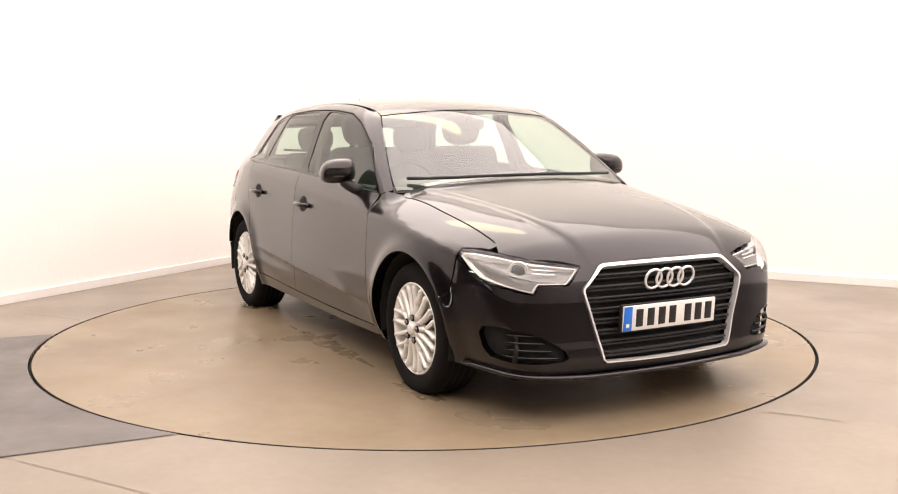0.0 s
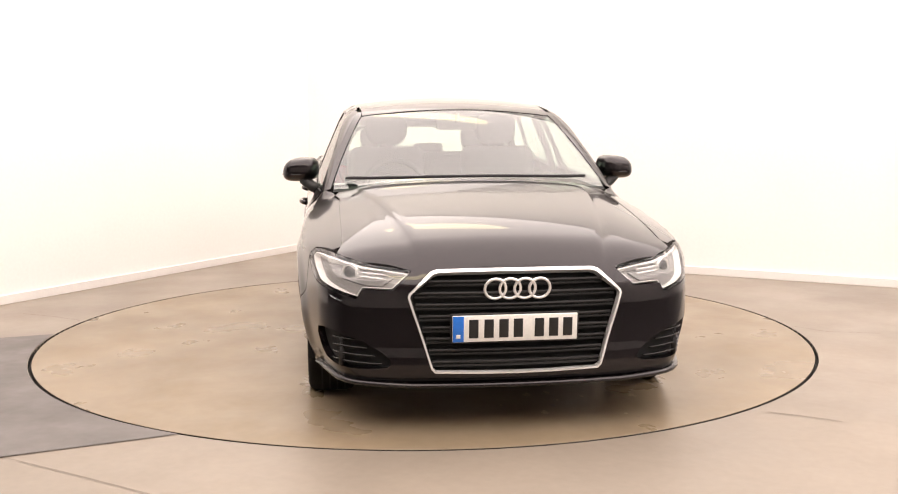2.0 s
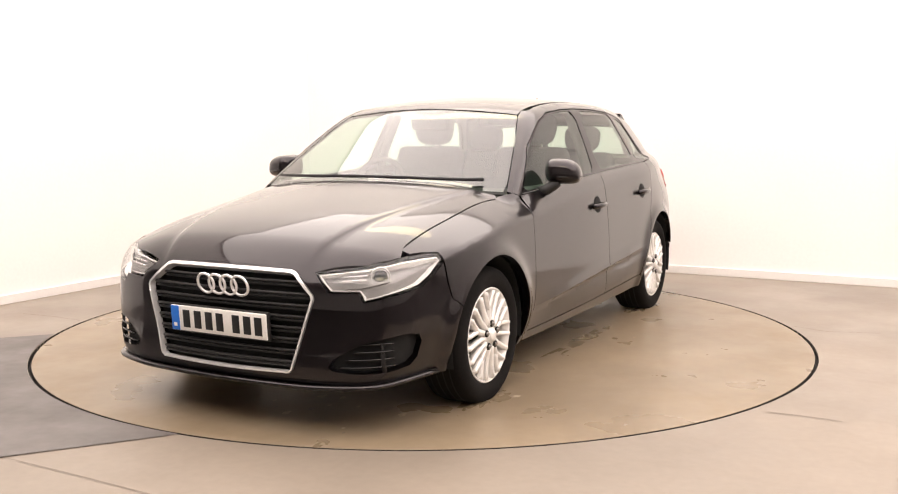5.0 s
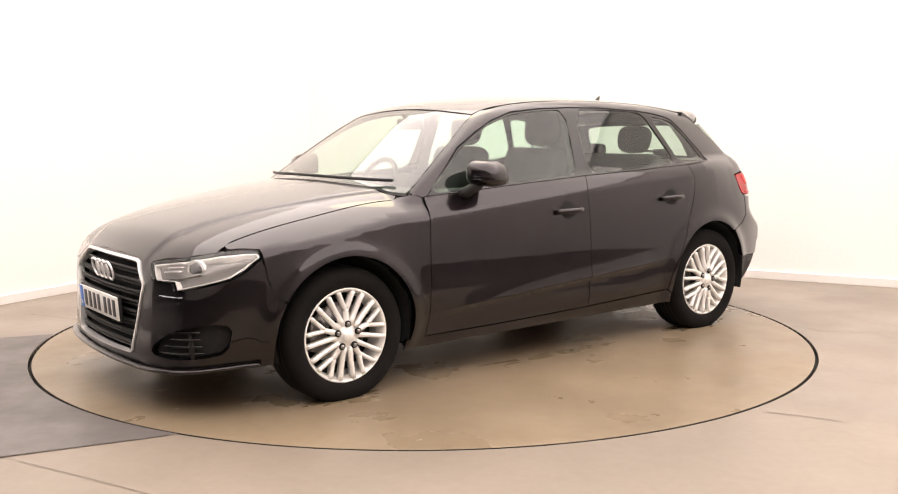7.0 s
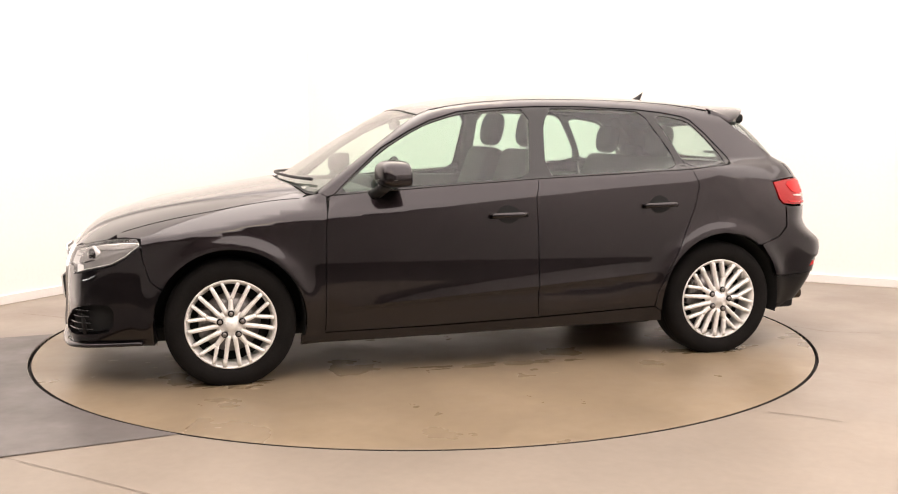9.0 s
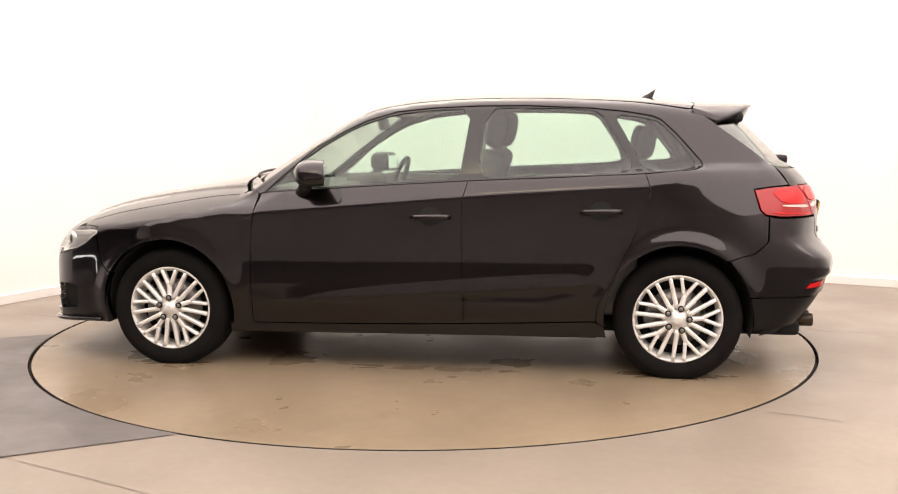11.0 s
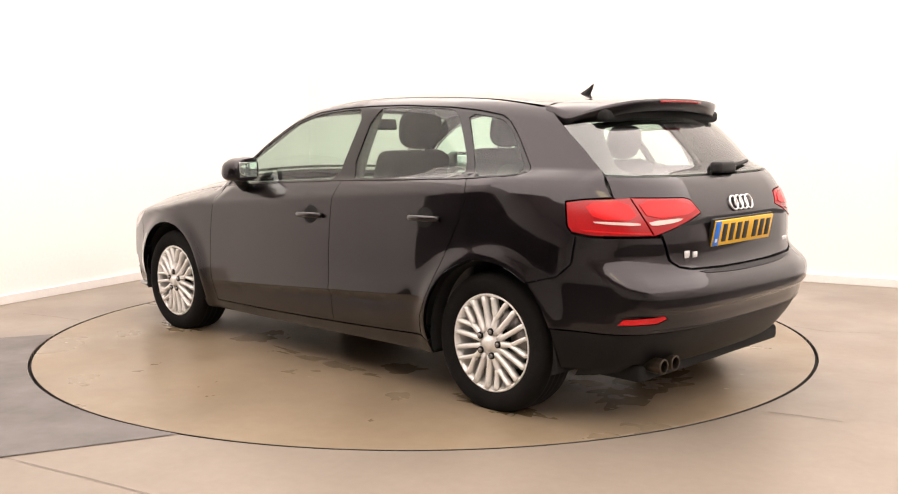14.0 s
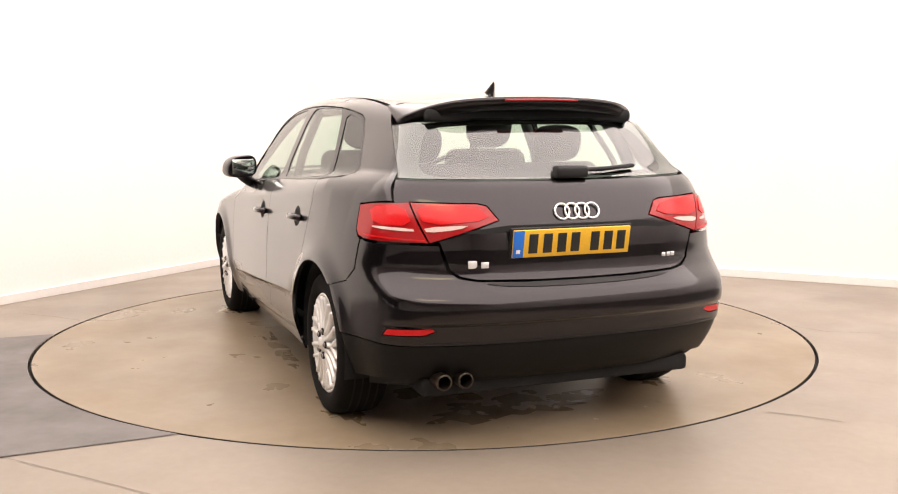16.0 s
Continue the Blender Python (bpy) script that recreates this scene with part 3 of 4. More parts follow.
pillar_gap = [(-0.272, 0.980), (-0.245, 0.888), (-0.25, 0.45), (-0.255, 0.258)]
door_rear = [(-1.150, 1.018), (-1.178, 0.935), (-1.15, 0.83), (-1.052, 0.614), (-0.975, 0.47), (-0.925, 0.37), (-0.915, 0.285)]

nose_edge = [(on_front(y, z)[0], y, z) for y, z in ((0, 0.680), (0.2, 0.676), (0.33, 0.672), (0.38, 0.668), (0.455, 0.664))]
front_top = fr(*nose_edge[:-1]) + fr((2.045, 0.425, 0.6635), (1.94, 0.60, 0.693), (1.885, 0.672, 0.711), (1.852, 0.705, 0.7195))
bonnet_front = [(x + 0.004, y) for x, y, z in meet(*front_rays(np.array(front_top)))]
bonnet_left = [(x, float(bonnet_gap(x))) for x in np.linspace(1.80, 0.95, 13)]
bonnet_back = [(0.925, 0.70), (0.965, 0.6), (1.01, 0.4), (1.035, 0.2), (1.04, 0)]
half = bonnet_front + bonnet_left + bonnet_back
bonnet_panel = skin("bonnet", "top", half + [(x, -y) for x, y in reversed(half[1:-1])], PAINT, car, "dark metallic bonnet with a raised centre", step=0.024, depth=0.02,
                    lines=[[(x, g * (0.60 - 0.2 * (x - 1.0) + d)) for x in np.arange(1.0, 2.05, 0.02)] for g in (1, -1) for d in (-0.014, 0.0, 0.014)])

fender = [(1.724, 0.728), (1.79, 0.7305), (1.836, 0.7275)] + [p for p in gap_xz] + [(0.872, 0.924), (0.835, 0.912)] + door_front[1:] + [(0.868, 0.19)] + \
    [(0.985, 0.19)] + arc(1.318, 0.362, 192, 30, 40) + [(1.686, 0.53), (1.706, 0.60), (1.722, 0.690)]
both("front_wing", "side", fender, PAINT, car, step=0.02, depth=0.035, lines=FOLDS)
both("wing_flange", "top", [(1.848, 0.672), (1.838, 0.722), (1.5, 0.735), (1.0, 0.745), (1.0, 0.69), (1.5, 0.675)], PAINT, car, "dark inner flange under the bonnet seam", step=0.025, depth=0.003, lift=-0.010)
both("bumper_flange", "side", [(1.69, 0.67), (1.665, 0.60), (1.64, 0.53), (1.62, 0.495), (1.665, 0.50), (1.73, 0.55), (1.75, 0.60), (1.745, 0.66)], PAINT, car, "dark inner flange under the bumper seam", step=0.02, depth=0.003, lift=-0.008)

doors_f = both("front_door", "side", [(0.82, 0.912)] + belt_edge[1:4] + pillar_gap + [(0.3, 0.243)] + list(reversed(door_front))[:-1], PAINT, car, step=0.02, lines=FOLDS)
doors_r = both("rear_door", "side", [pillar_gap[0]] + belt_edge[5:8] + door_rear + [(-0.6, 0.272)] + list(reversed(pillar_gap))[:-1], PAINT, car, step=0.02, lines=FOLDS)
both("sill", "side", [(0.985, 0.232), (0.3, 0.240), (-0.255, 0.255), (-0.6, 0.269), (-0.915, 0.282), (-0.955, 0.26), (-0.97, 0.20), (0.985, 0.176)], PAINT, car, "dark painted sill", step=0.02)

hatch_gap = [(-1.405, 1.338), (-1.504, 1.264), (-1.655, 1.152), (-1.79, 1.045), (-1.85, 0.962)]
quarter = cant + hatch_gap + [(-1.76, 0.955), (-1.672, 0.943), (-1.70, 0.842), (-1.726, 0.816), (-1.745, 0.808), (-1.74, 0.69), (-1.68, 0.635), (-1.56, 0.602)] + arc(-1.318, 0.362, 127, -8, 40) + \
    [(-0.95, 0.262), (-0.917, 0.285)] + list(reversed(door_rear))[1:] + [(-1.34, 1.036), (-1.40, 1.040)] + window_top + [(0.83, 0.908), (0.872, 0.926)]
both("body_side", "side", quarter, PAINT, car, "dark pillars, roof rail and rear quarter", step=0.02, depth=0.02, lines=FOLDS[:2])

# the flat front of each windscreen pillar
for sgn in (1, -1):
    skin("windscreen_pillar", "top", [(x, sgn * y) for x, y in screen_edge + [(0.25, 0.545), (0.25, 0.592)] + [(x - 0.004, y + 0.012) for x, y in reversed(pillar_edge)]], PAINT, car, step=0.012, gap=0.0, depth=0.015, lift=-0.0015)

# roof and spoiler
roof_half = [(0.352, 0), (0.350, 0.2), (0.340, 0.4), (0.322, 0.548), (0.25, 0.548)] + [(x, 0.548) for x in np.linspace(0.15, -1.3, 13)] + [(-1.385, 0.545), (-1.40, 0.50), (-1.42, 0.40), (-1.43, 0.2), (-1.43, 0)]
skin("roof", "top", roof_half + [(x, -y) for x, y in reversed(roof_half[1:-1])], PAINT, car, "dark glossy roof", step=0.03, depth=0.02)


def spoiler():
    """The roof spoiler: a wing with a sharp trailing edge and black underside."""
    bm = bmesh.new()
    rows = []
    for y in np.linspace(-0.572, 0.572, 45):
        s = abs(y) / 0.572
        x0 = -1.432 + 0.04 * s ** 3
        x1 = -1.735 + 0.05 * s ** 2 + 0.17 * s ** 6
        base = on_top(-1.425, float(min(abs(y), 0.53)))[2]
        z_tip = 1.372 - 0.03 * s ** 2 - 0.070 * s ** 6
        row = [bm.verts.new((x0 + (x1 - x0) * u, y, base + 0.002 + (z_tip - base) * u ** 1.3)) for u in np.linspace(0, 1, 9)]
        for u, drop in ((0.992, 0.012), (0.95, 0.048), (0.75, 0.058), (0.35, 0.06), (0.1, 0.06)):
            row.append(bm.verts.new((x0 + (x1 - x0) * u, y * 0.985, base + (z_tip - base) * u ** 1.3 - drop)))
        rows.append(row)
    for a, b in zip(rows, rows[1:]):
        for i in range(len(a) - 1):
            bm.faces.new((a[i], a[i + 1], b[i + 1], b[i]))
    bm.faces.new(rows[0])
    bm.faces.new(rows[-1])
    bmesh.ops.recalc_face_normals(bm, faces=bm.faces)
    return bm


spoiler_ob = part("spoiler", spoiler(), PAINT, car, "dark roof spoiler over the rear window")
part("under_spoiler", block(-1.66, -1.44, -0.49, 0.49, 1.268, 1.325, 0.02), LINER_SHADE, car, "black underside of the spoiler")
brake = [(-1.738 + 0.05 * (y / 0.572) ** 2, y, 1.361 - 0.03 * (y / 0.572) ** 2) for y in np.linspace(-0.17, 0.17, 9)]
part("brake_light", tube(brake, 0.009, 8, flat=0.6), RED_DEEP, spoiler_ob, "thin red high brake light")

# windscreen, side and rear glass
ws_half = [(1.03, 0), (1.02, 0.25), (0.985, 0.45), (0.925, 0.64), (0.885, 0.728)] + [(x, y - 0.004) for x, y in screen_edge[1:]] + [(0.345, 0.40), (0.356, 0.2), (0.358, 0)]
screen = skin("windscreen", "top", ws_half + [(x, -y) for x, y in reversed(ws_half[1:-1])], SCREEN, car, "clear curved windscreen with warm ceiling reflections", step=0.035, depth=0.004, lift=-0.003)


def window_frames():
    front = soft([(0.775, 0.930), (0.59, 0.943), (0.3, 0.963), (-0.03, 0.982), (-0.218, 0.992), (-0.235, 1.10), (-0.268, 1.345), (-0.08, 1.338), (0.122, 1.318), (0.281, 1.271),
                  (0.391, 1.220), (0.544, 1.131), (0.68, 1.012)], 1)
    back = soft([(-0.318, 0.998), (-0.49, 1.005), (-0.8, 1.018), (-1.085, 1.030), (-1.07, 1.10), (-1.01, 1.20), (-0.925, 1.328), (-0.8, 1.340), (-0.561, 1.347), (-0.352, 1.347)], 1)
    small = soft([(-1.145, 1.035), (-1.385, 1.048), (-1.395, 1.075), (-1.30, 1.195), (-1.225, 1.268), (-1.17, 1.288), (-1.0, 1.314), (-1.05, 1.225), (-1.11, 1.12)], 1)
    for name, outline, owners in (("front_window", front, doors_f), ("rear_window", back, doors_r), ("quarter_window", small, (car, car))):
        both(name, "side", outline, PANE, owners, "green-tinted side glass", step=0.04, gap=-0.004, depth=0.004, lift=-0.006)
    frame_out = [(0.80, 0.917)] + belt_edge[1:] + [(-1.40, 1.042)] + window_top[:-1]
    for flip in (False, True):
        skin("window_surround", "side", frame_out, GLOSS_BLACK, car, "black window surround and pillar trim", step=0.02, gap=0.003, depth=0.012, lift=-0.003, holes=[front, back, small], flip=flip)


window_frames()
for sgn in (1, -1):
    rows = []
    for x, z in [(0.80, 0.917)] + belt_edge[1:] + [(-1.40, 1.043)]:
        q = on_side(x, z)
        rows.append((q[0], sgn * (q[1] + 0.001), q[2] - 0.002))
    part("belt_strip", tube(rows, 0.005, 6), GLOSS_BLACK, car, "thin black strip under the side windows")

glass_half = [(-0.0, 1.290), (0.30, 1.288), (0.50, 1.274), (0.545, 1.255), (0.61, 1.14), (0.668, 1.052), (0.60, 1.046), (0.3, 1.042), (0, 1.040)]


def rear_uv(points):
    out = []
    for y, z in points:
        q = on_rear(y, z)
        out.append((math.atan2(y, -1.1 - q[0]), z))
    return out


def rear_pair(points):
    r = rear_uv(points)
    return r + [(-a, z) for a, z in reversed(r[1:-1])]


gl_half = rear_uv(glass_half[:3]) + [rear_side(-1.512, 1.256), rear_side(-1.655, 1.149), rear_side(-1.788, 1.050)] + rear_uv(glass_half[-3:])
glass_line = gl_half + [(-a, z) for a, z in reversed(gl_half[1:-1])]
skin("rear_screen", "rear", glass_line, SCREEN, car, "tinted rear window with a black border", step=0.035, depth=0.004, lift=-0.002)
inner_glass = [(0, 1.268), (0.28, 1.266), (0.46, 1.254), (0.50, 1.235), (0.548, 1.15), (0.57, 1.085), (0.53, 1.066), (0.3, 1.060), (0, 1.058)]
skin("rear_screen_border", "rear", glass_line, GLOSS_BLACK, car, "black printed border of the rear window", step=0.03, depth=0.003, lift=-0.012, holes=[soft(rear_pair(inner_glass), 1)])
# hatch, tail lamps, rear bumper
lamp_r = [rear_side(-1.675, 0.940), rear_side(-1.76, 0.952)] + re((-1.851, 0.615, 0.960), (-1.97, 0.40, 0.953), (-1.985, 0.365, 0.944), (-2.002, 0.322, 0.888), (-1.99, 0.47, 0.838), (-1.935, 0.568, 0.803)) + [rear_side(-1.80, 0.808), rear_side(-1.73, 0.818), rear_side(-1.704, 0.842)]
split_top, split_low = re((-1.851, 0.615, 0.960))[0], re((-1.935, 0.568, 0.803))[0]
lamp_outer = [lamp_r[0], lamp_r[1], split_top, split_low] + lamp_r[8:]
lamp_inner = [split_top] + lamp_r[3:7] + [split_low]
hatch_half = rear_uv([(0, 1.034), (0.3, 1.036), (0.6, 1.040)]) + [rear_side(-1.793, 1.044), rear_side(-1.853, 0.962)] + rear_uv([(0.568, 0.80), (0.535, 0.70), (0.50, 0.676), (0.44, 0.664), (0.2, 0.656), (0, 0.655)])
hatch_line = hatch_half + [(-a, z) for a, z in reversed(hatch_half[1:-1])]
hatch = skin("tailgate", "rear", hatch_line, PAINT, car, "dark tailgate with badges and plate", step=0.02, depth=0.02, holes=[lamp_inner, mirrored(lamp_inner)])
for lamp, inner_side in ((lamp_outer, False), (lamp_inner, True)):
    for m in (False, True):
        line = mirrored(lamp) if m else lamp
        owner = skin("tail_lamp", "rear", line, RED_DEEP, hatch if inner_side else car, "red tail lamp", step=0.015, gap=0.003, depth=0.03, lift=0.002)
        if inner_side:
            glow = re((-1.865, 0.597, 0.947), (-1.975, 0.40, 0.940), (-1.995, 0.350, 0.890), (-1.91, 0.574, 0.870))
            white = re((-1.905, 0.577, 0.864), (-1.985, 0.43, 0.872), (-1.975, 0.47, 0.856), (-1.925, 0.572, 0.844))
        else:
            glow = re((-1.73, 0.742, 0.935), (-1.845, 0.632, 0.947), (-1.885, 0.607, 0.870), (-1.775, 0.727, 0.870))
            white = re((-1.77, 0.735, 0.866), (-1.885, 0.607, 0.860), (-1.89, 0.603, 0.847), (-1.775, 0.73, 0.857))
        for nm, shape, mt, lb, up in (("lens", glow, RED, "bright red ribbed lens", 0.006), ("indicator_lens", white, LAMP_PINK, "pale and clear lower lens", 0.006)):
            skin(nm, "rear", soft(mirrored(shape) if m else shape, 1), mt, owner, lb, step=0.015, gap=0.0, depth=0.006, lift=up)
        if inner_side is False:
            low_line = re((-1.73, 0.765, 0.832), (-1.925, 0.580, 0.818), (-1.925, 0.580, 0.812), (-1.75, 0.755, 0.824))
            skin("light_bar", "rear", mirrored(low_line) if m else low_line, RED, owner, "thin red light bar", step=0.02, gap=0.0, depth=0.004, lift=0.006)

bump_half = rear_uv([(0, 0.650), (0.2, 0.651), (0.44, 0.659), (0.505, 0.671), (0.545, 0.70), (0.573, 0.797)]) + \
    [rear_side(x, z) for x, z in ((-1.80, 0.801), (-1.748, 0.810), (-1.743, 0.688), (-1.68, 0.633), (-1.555, 0.60), (-1.625, 0.50), (-1.66, 0.42))] + rear_uv([(0.70, 0.414), (0.4, 0.414), (0.2, 0.414), (0, 0.414)])
fog = re((-1.955, 0.80, 0.455), (-1.975, 0.785, 0.480), (-2.05, 0.62, 0.487), (-2.055, 0.605, 0.475), (-2.04, 0.65, 0.458))
step_in = [(0, 0.648), (0.25, 0.649), (0.42, 0.652), (0.36, 0.640), (0.2, 0.632), (0, 0.630)]
bumper_r = skin("rear_bumper", "rear", bump_half + [(-a, z) for a, z in reversed(bump_half[1:-1])], PAINT, car, "dark rear bumper with red reflectors", step=0.022, depth=0.03, lines=[[(a, z) for a in np.arange(-1.05, 1.06, 0.02)] for z in (0.512, 0.500, 0.488)], holes=[fog, mirrored(fog)])
for f in (fog, mirrored(fog)):
    skin("reflector", "rear", f, RED, bumper_r, "slim red rear reflector", step=0.02, gap=0.001, depth=0.01, lift=-0.001)
skin("load_strip", "rear", soft(rear_pair(step_in), 1), PLASTIC, bumper_r, "black ribbed loading strip", step=0.02, gap=0, depth=0.003, lift=0.003)
val = rear_uv([(0, 0.411), (0.2, 0.411), (0.4, 0.411), (0.70, 0.411)]) + [rear_side(x, z) for x, z in ((-1.662, 0.416), (-1.68, 0.33), (-1.69, 0.245))] + rear_uv([(0.66, 0.262), (0.5, 0.245), (0.3, 0.235), (0, 0.235)])
skin("valance", "rear", val + [(-a, z) for a, z in reversed(val[1:-1])], DIFFUSER, car, "black plastic lower valance", step=0.025, depth=0.03, lift=-0.006)
skin("bumper_groove", "rear", rear_pair([(0, 0.425), (0.4, 0.425), (0.66, 0.430), (0.66, 0.424), (0.4, 0.417), (0, 0.416)]), PLASTIC, bumper_r, "black groove", step=0.02, gap=0, depth=0.002, lift=0.001)
for y in (0.545, 0.455):
    part("exhaust_pipe", turned(lathe([(0.026, 0.0), (0.032, 0.0), (0.033, 0.004), (0.033, 0.14), (0.027, 0.14), (0.026, 0.0)], 32), pose(-2.02, y + 0.012, 0.260, 0, 0, -90)), RUST, car, "round sooty exhaust tip")

# front: grille, lamps, bumper


def front_uv(points):
    out = []
    for y, z in points:
        q = on_front(y, z)
        out.append((math.atan2(y, q[0] - 1.2), z))
    return out


grille_l = front_uv([(0, 0.668), (0.2, 0.667), (0.325, 0.665), (0.352, 0.657), (0.446, 0.572), (0.450, 0.556), (0.358, 0.260), (0.341, 0.246), (0.15, 0.242), (0, 0.241)])
grille_line = grille_l + [(-a, z) for a, z in reversed(grille_l[1:-1])]
open_l = front_uv([(0, 0.6535), (0.2, 0.6525), (0.320, 0.6505), (0.343, 0.644), (0.4345, 0.5675), (0.4385, 0.555), (0.3485, 0.263), (0.337, 0.2535), (0.15, 0.2495), (0, 0.2485)])
open_line = open_l + [(-a, z) for a, z in reversed(open_l[1:-1])]
head = fr((2.045, 0.425, 0.661), (1.94, 0.60, 0.6915), (1.85, 0.708, 0.7188)) + [front_side(x, z) for x, z in ((1.79, 0.7275), (1.732, 0.7255), (1.728, 0.700), (1.79, 0.645), (1.86, 0.606))] + fr((2.0, 0.735, 0.574), (2.04, 0.650, 0.554), (2.045, 0.630, 0.592), (2.06, 0.50, 0.588))
intake = front_uv([(0.515, 0.272), (0.62, 0.262)]) + fr((1.985, 0.74, 0.266), (1.88, 0.80, 0.285), (1.85, 0.81, 0.405), (1.93, 0.77, 0.418)) + front_uv([(0.66, 0.385), (0.54, 0.318)])
intake = soft(intake, 1)
bf_half = front_top[:-3] + fr((2.06, 0.495, 0.586), (2.045, 0.633, 0.589), (2.04, 0.652, 0.551), (2.0, 0.738, 0.570)) + [front_side(x, z) for x, z in ((1.86, 0.602), (1.79, 0.641), (1.7265, 0.690), (1.709, 0.60), (1.688, 0.53), (1.634, 0.488), (1.664, 0.42), (1.68, 0.32), (1.675, 0.21))] + \
    fr((1.86, 0.80, 0.20), (2.0, 0.66, 0.19)) + front_uv([(0.45, 0.186), (0.2, 0.183), (0, 0.182)])
bumper_f = skin("front_bumper", "front", bf_half + [(-a, z) for a, z in reversed(bf_half[1:-1])], PAINT, car, "dark front bumper with open side intakes", step=0.02, depth=0.05,
                holes=[grille_line, intake, mirrored(intake)])
grille = skin("grille_frame", "front", grille_line, CHROME, car, "polished hexagonal grille surround", step=0.012, gap=0.001, depth=0.03, lift=0.008, holes=[open_line])
skin("grille_backing", "front", grille_line, LINER_SHADE, car, "black grille mesh backing", step=0.04, depth=0.02, lift=-0.045)


def grille_slat(z, drop):
    w = 0.44 - abs(z - 0.565) * (1.1 if z > 0.565 else 0.28) - 0.012
    pts = []
    for y in np.linspace(-w, w, 25):
        q = on_front(y, z)
        pts.append((q[0] - 0.016, y, z))
    return merged(tube(pts, 0.0105, 6, flat=0.62), tube([(x - 0.002, y, zz - 0.016) for x, y, zz in pts], 0.006, 6))


for i in range(8):
    part("slat", grille_slat(0.618 - 0.0468 * i, i), PLASTIC, grille, "black horizontal grille slat")


def lamp_set(m):
    """One headlamp: a reflector bowl, bright surround, projector and clear cover."""
    line = mirrored(head) if m else head
    sg = -1 if m else 1
    body = skin("headlamp", "front", line, LAMP_GREY, car, "clear headlamp with silver reflector and daylight strip", step=0.02, gap=0.002, depth=0.02, lift=-0.045)
    skin("daylight_strip", "front", line, CLEAR_LENS, body, "white daylight strip round the lamp", step=0.012, gap=0.005, depth=0.04, lift=-0.016, holes=[inset(dense(line, 0.02), 0.015)])
    inner = fr((2.03, 0.49, 0.648), (1.94, 0.61, 0.676), (1.90, 0.675, 0.645), (2.0, 0.60, 0.612), (2.04, 0.545, 0.606))
    skin("inner_housing", "front", mirrored(inner) if m else inner, LAMP_GREY, body, "grey ribbed lamp insert", step=0.02, depth=0.01, lift=-0.036)
    for k in range(3):
        z = 0.625 + 0.016 * k
        pts = []
        for y in np.linspace(0.535, 0.645, 6):
            q = on_front(y, z)
            pts.append((q[0] - 0.026, sg * y, z + 0.1 * (y - 0.53)))
        part("lamp_rib", tube(pts, 0.004, 6), LAMP_SILVER, body)
    q = on_front(0.68, 0.645)
    bowl = turned(lathe([(0.001, 0.012), (0.022, 0.010), (0.034, 0.0), (0.037, -0.004), (0.040, 0.004), (0.044, 0.006), (0.046, -0.02)], 40), pose(q[0] - 0.050, sg * 0.68, 0.644, 0, 0, -90 + sg * 38) @ Matrix.Scale(0.92, 4))
    part("projector", bowl, CHROME, body, "round projector lens in a chrome ring")
    dark = turned(lathe([(0.001, 0.016), (0.018, 0.014), (0.031, 0.004), (0.033, -0.002)], 32), pose(q[0] - 0.049, sg * 0.68, 0.644, 0, 0, -90 + sg * 38) @ Matrix.Scale(0.92, 4))
    part("projector_glass", dark, GLOSS_BLACK, body, "dark glass ball of the projector")
    skin("lamp_cover", "front", line, LENS, body, "clear lamp cover", step=0.02, gap=0.001, depth=0.003, lift=0.001)


lamp_set(False)
lamp_set(True)

for m in (False, True):
    sg = -1 if m else 1
    line = mirrored(intake) if m else intake
    box_in = skin("side_intake", "front", line, LINER_SHADE, bumper_f, "black side air intake", step=0.03, gap=-0.003, depth=0.01, lift=-0.03)
    for k in range(4):
        z = 0.282 + 0.031 * k
        pts = []
        for y in np.linspace(0.555 + 0.03 * k, 0.75, 10):
            q = on_front(y, z)
            pts.append((q[0] - 0.014, sg * y, z + 0.06 * max(y - 0.6, 0)))
        part("intake_slat", tube(pts, 0.008, 6, flat=0.55), GLOSS_BLACK, box_in, "black intake slat")
    q = [on_front(0.72, z) for z in (0.265, 0.33, 0.385)]
    part("intake_post", tube([(a[0] - 0.014, sg * a[1], a[2]) for a in q], 0.012, 6), PLASTIC, box_in, "upright black intake post")
lip = []
for a in np.linspace(-1.0, 1.0, 41):
    q = meet(np.array([[1.2, 0, 0.205]]), np.array([[math.cos(a), math.sin(a), 0]]))[0]
    lip.append((q[0] + 0.012, q[1] * 1.008, 0.195 + 0.05 * max(abs(a) - 0.45, 0)))
part("front_lip", tube(lip, 0.020, 8, flat=0.6), PAINT, bumper_f, "dark lip under the bumper")


def rings_badge(x, z, R, r, faces, owner, lean):
    """Four plain linked rings."""
    bm = merged(*[turned(ring_torus(R, r, 48, 8), pose(1.42 * R * (k - 1.5), 0, 0)) for k in range(4)])
    turned(bm, pose(x, 0, z) @ pose(0, 0, 0, 0, 0, 90 if faces > 0 else -90) @ pose(0, 0, 0, lean, 0, 0))
    part("badge", bm, CHROME, owner, "badge of four plain polished rings")


rings_badge(on_front(0, 0.588)[0] + 0.006, 0.590, 0.0435, 0.0062, 1, grille, 14)
rings_badge(on_rear(0, 0.915)[0] - 0.007, 0.915, 0.0315, 0.0046, -1, hatch, -20)


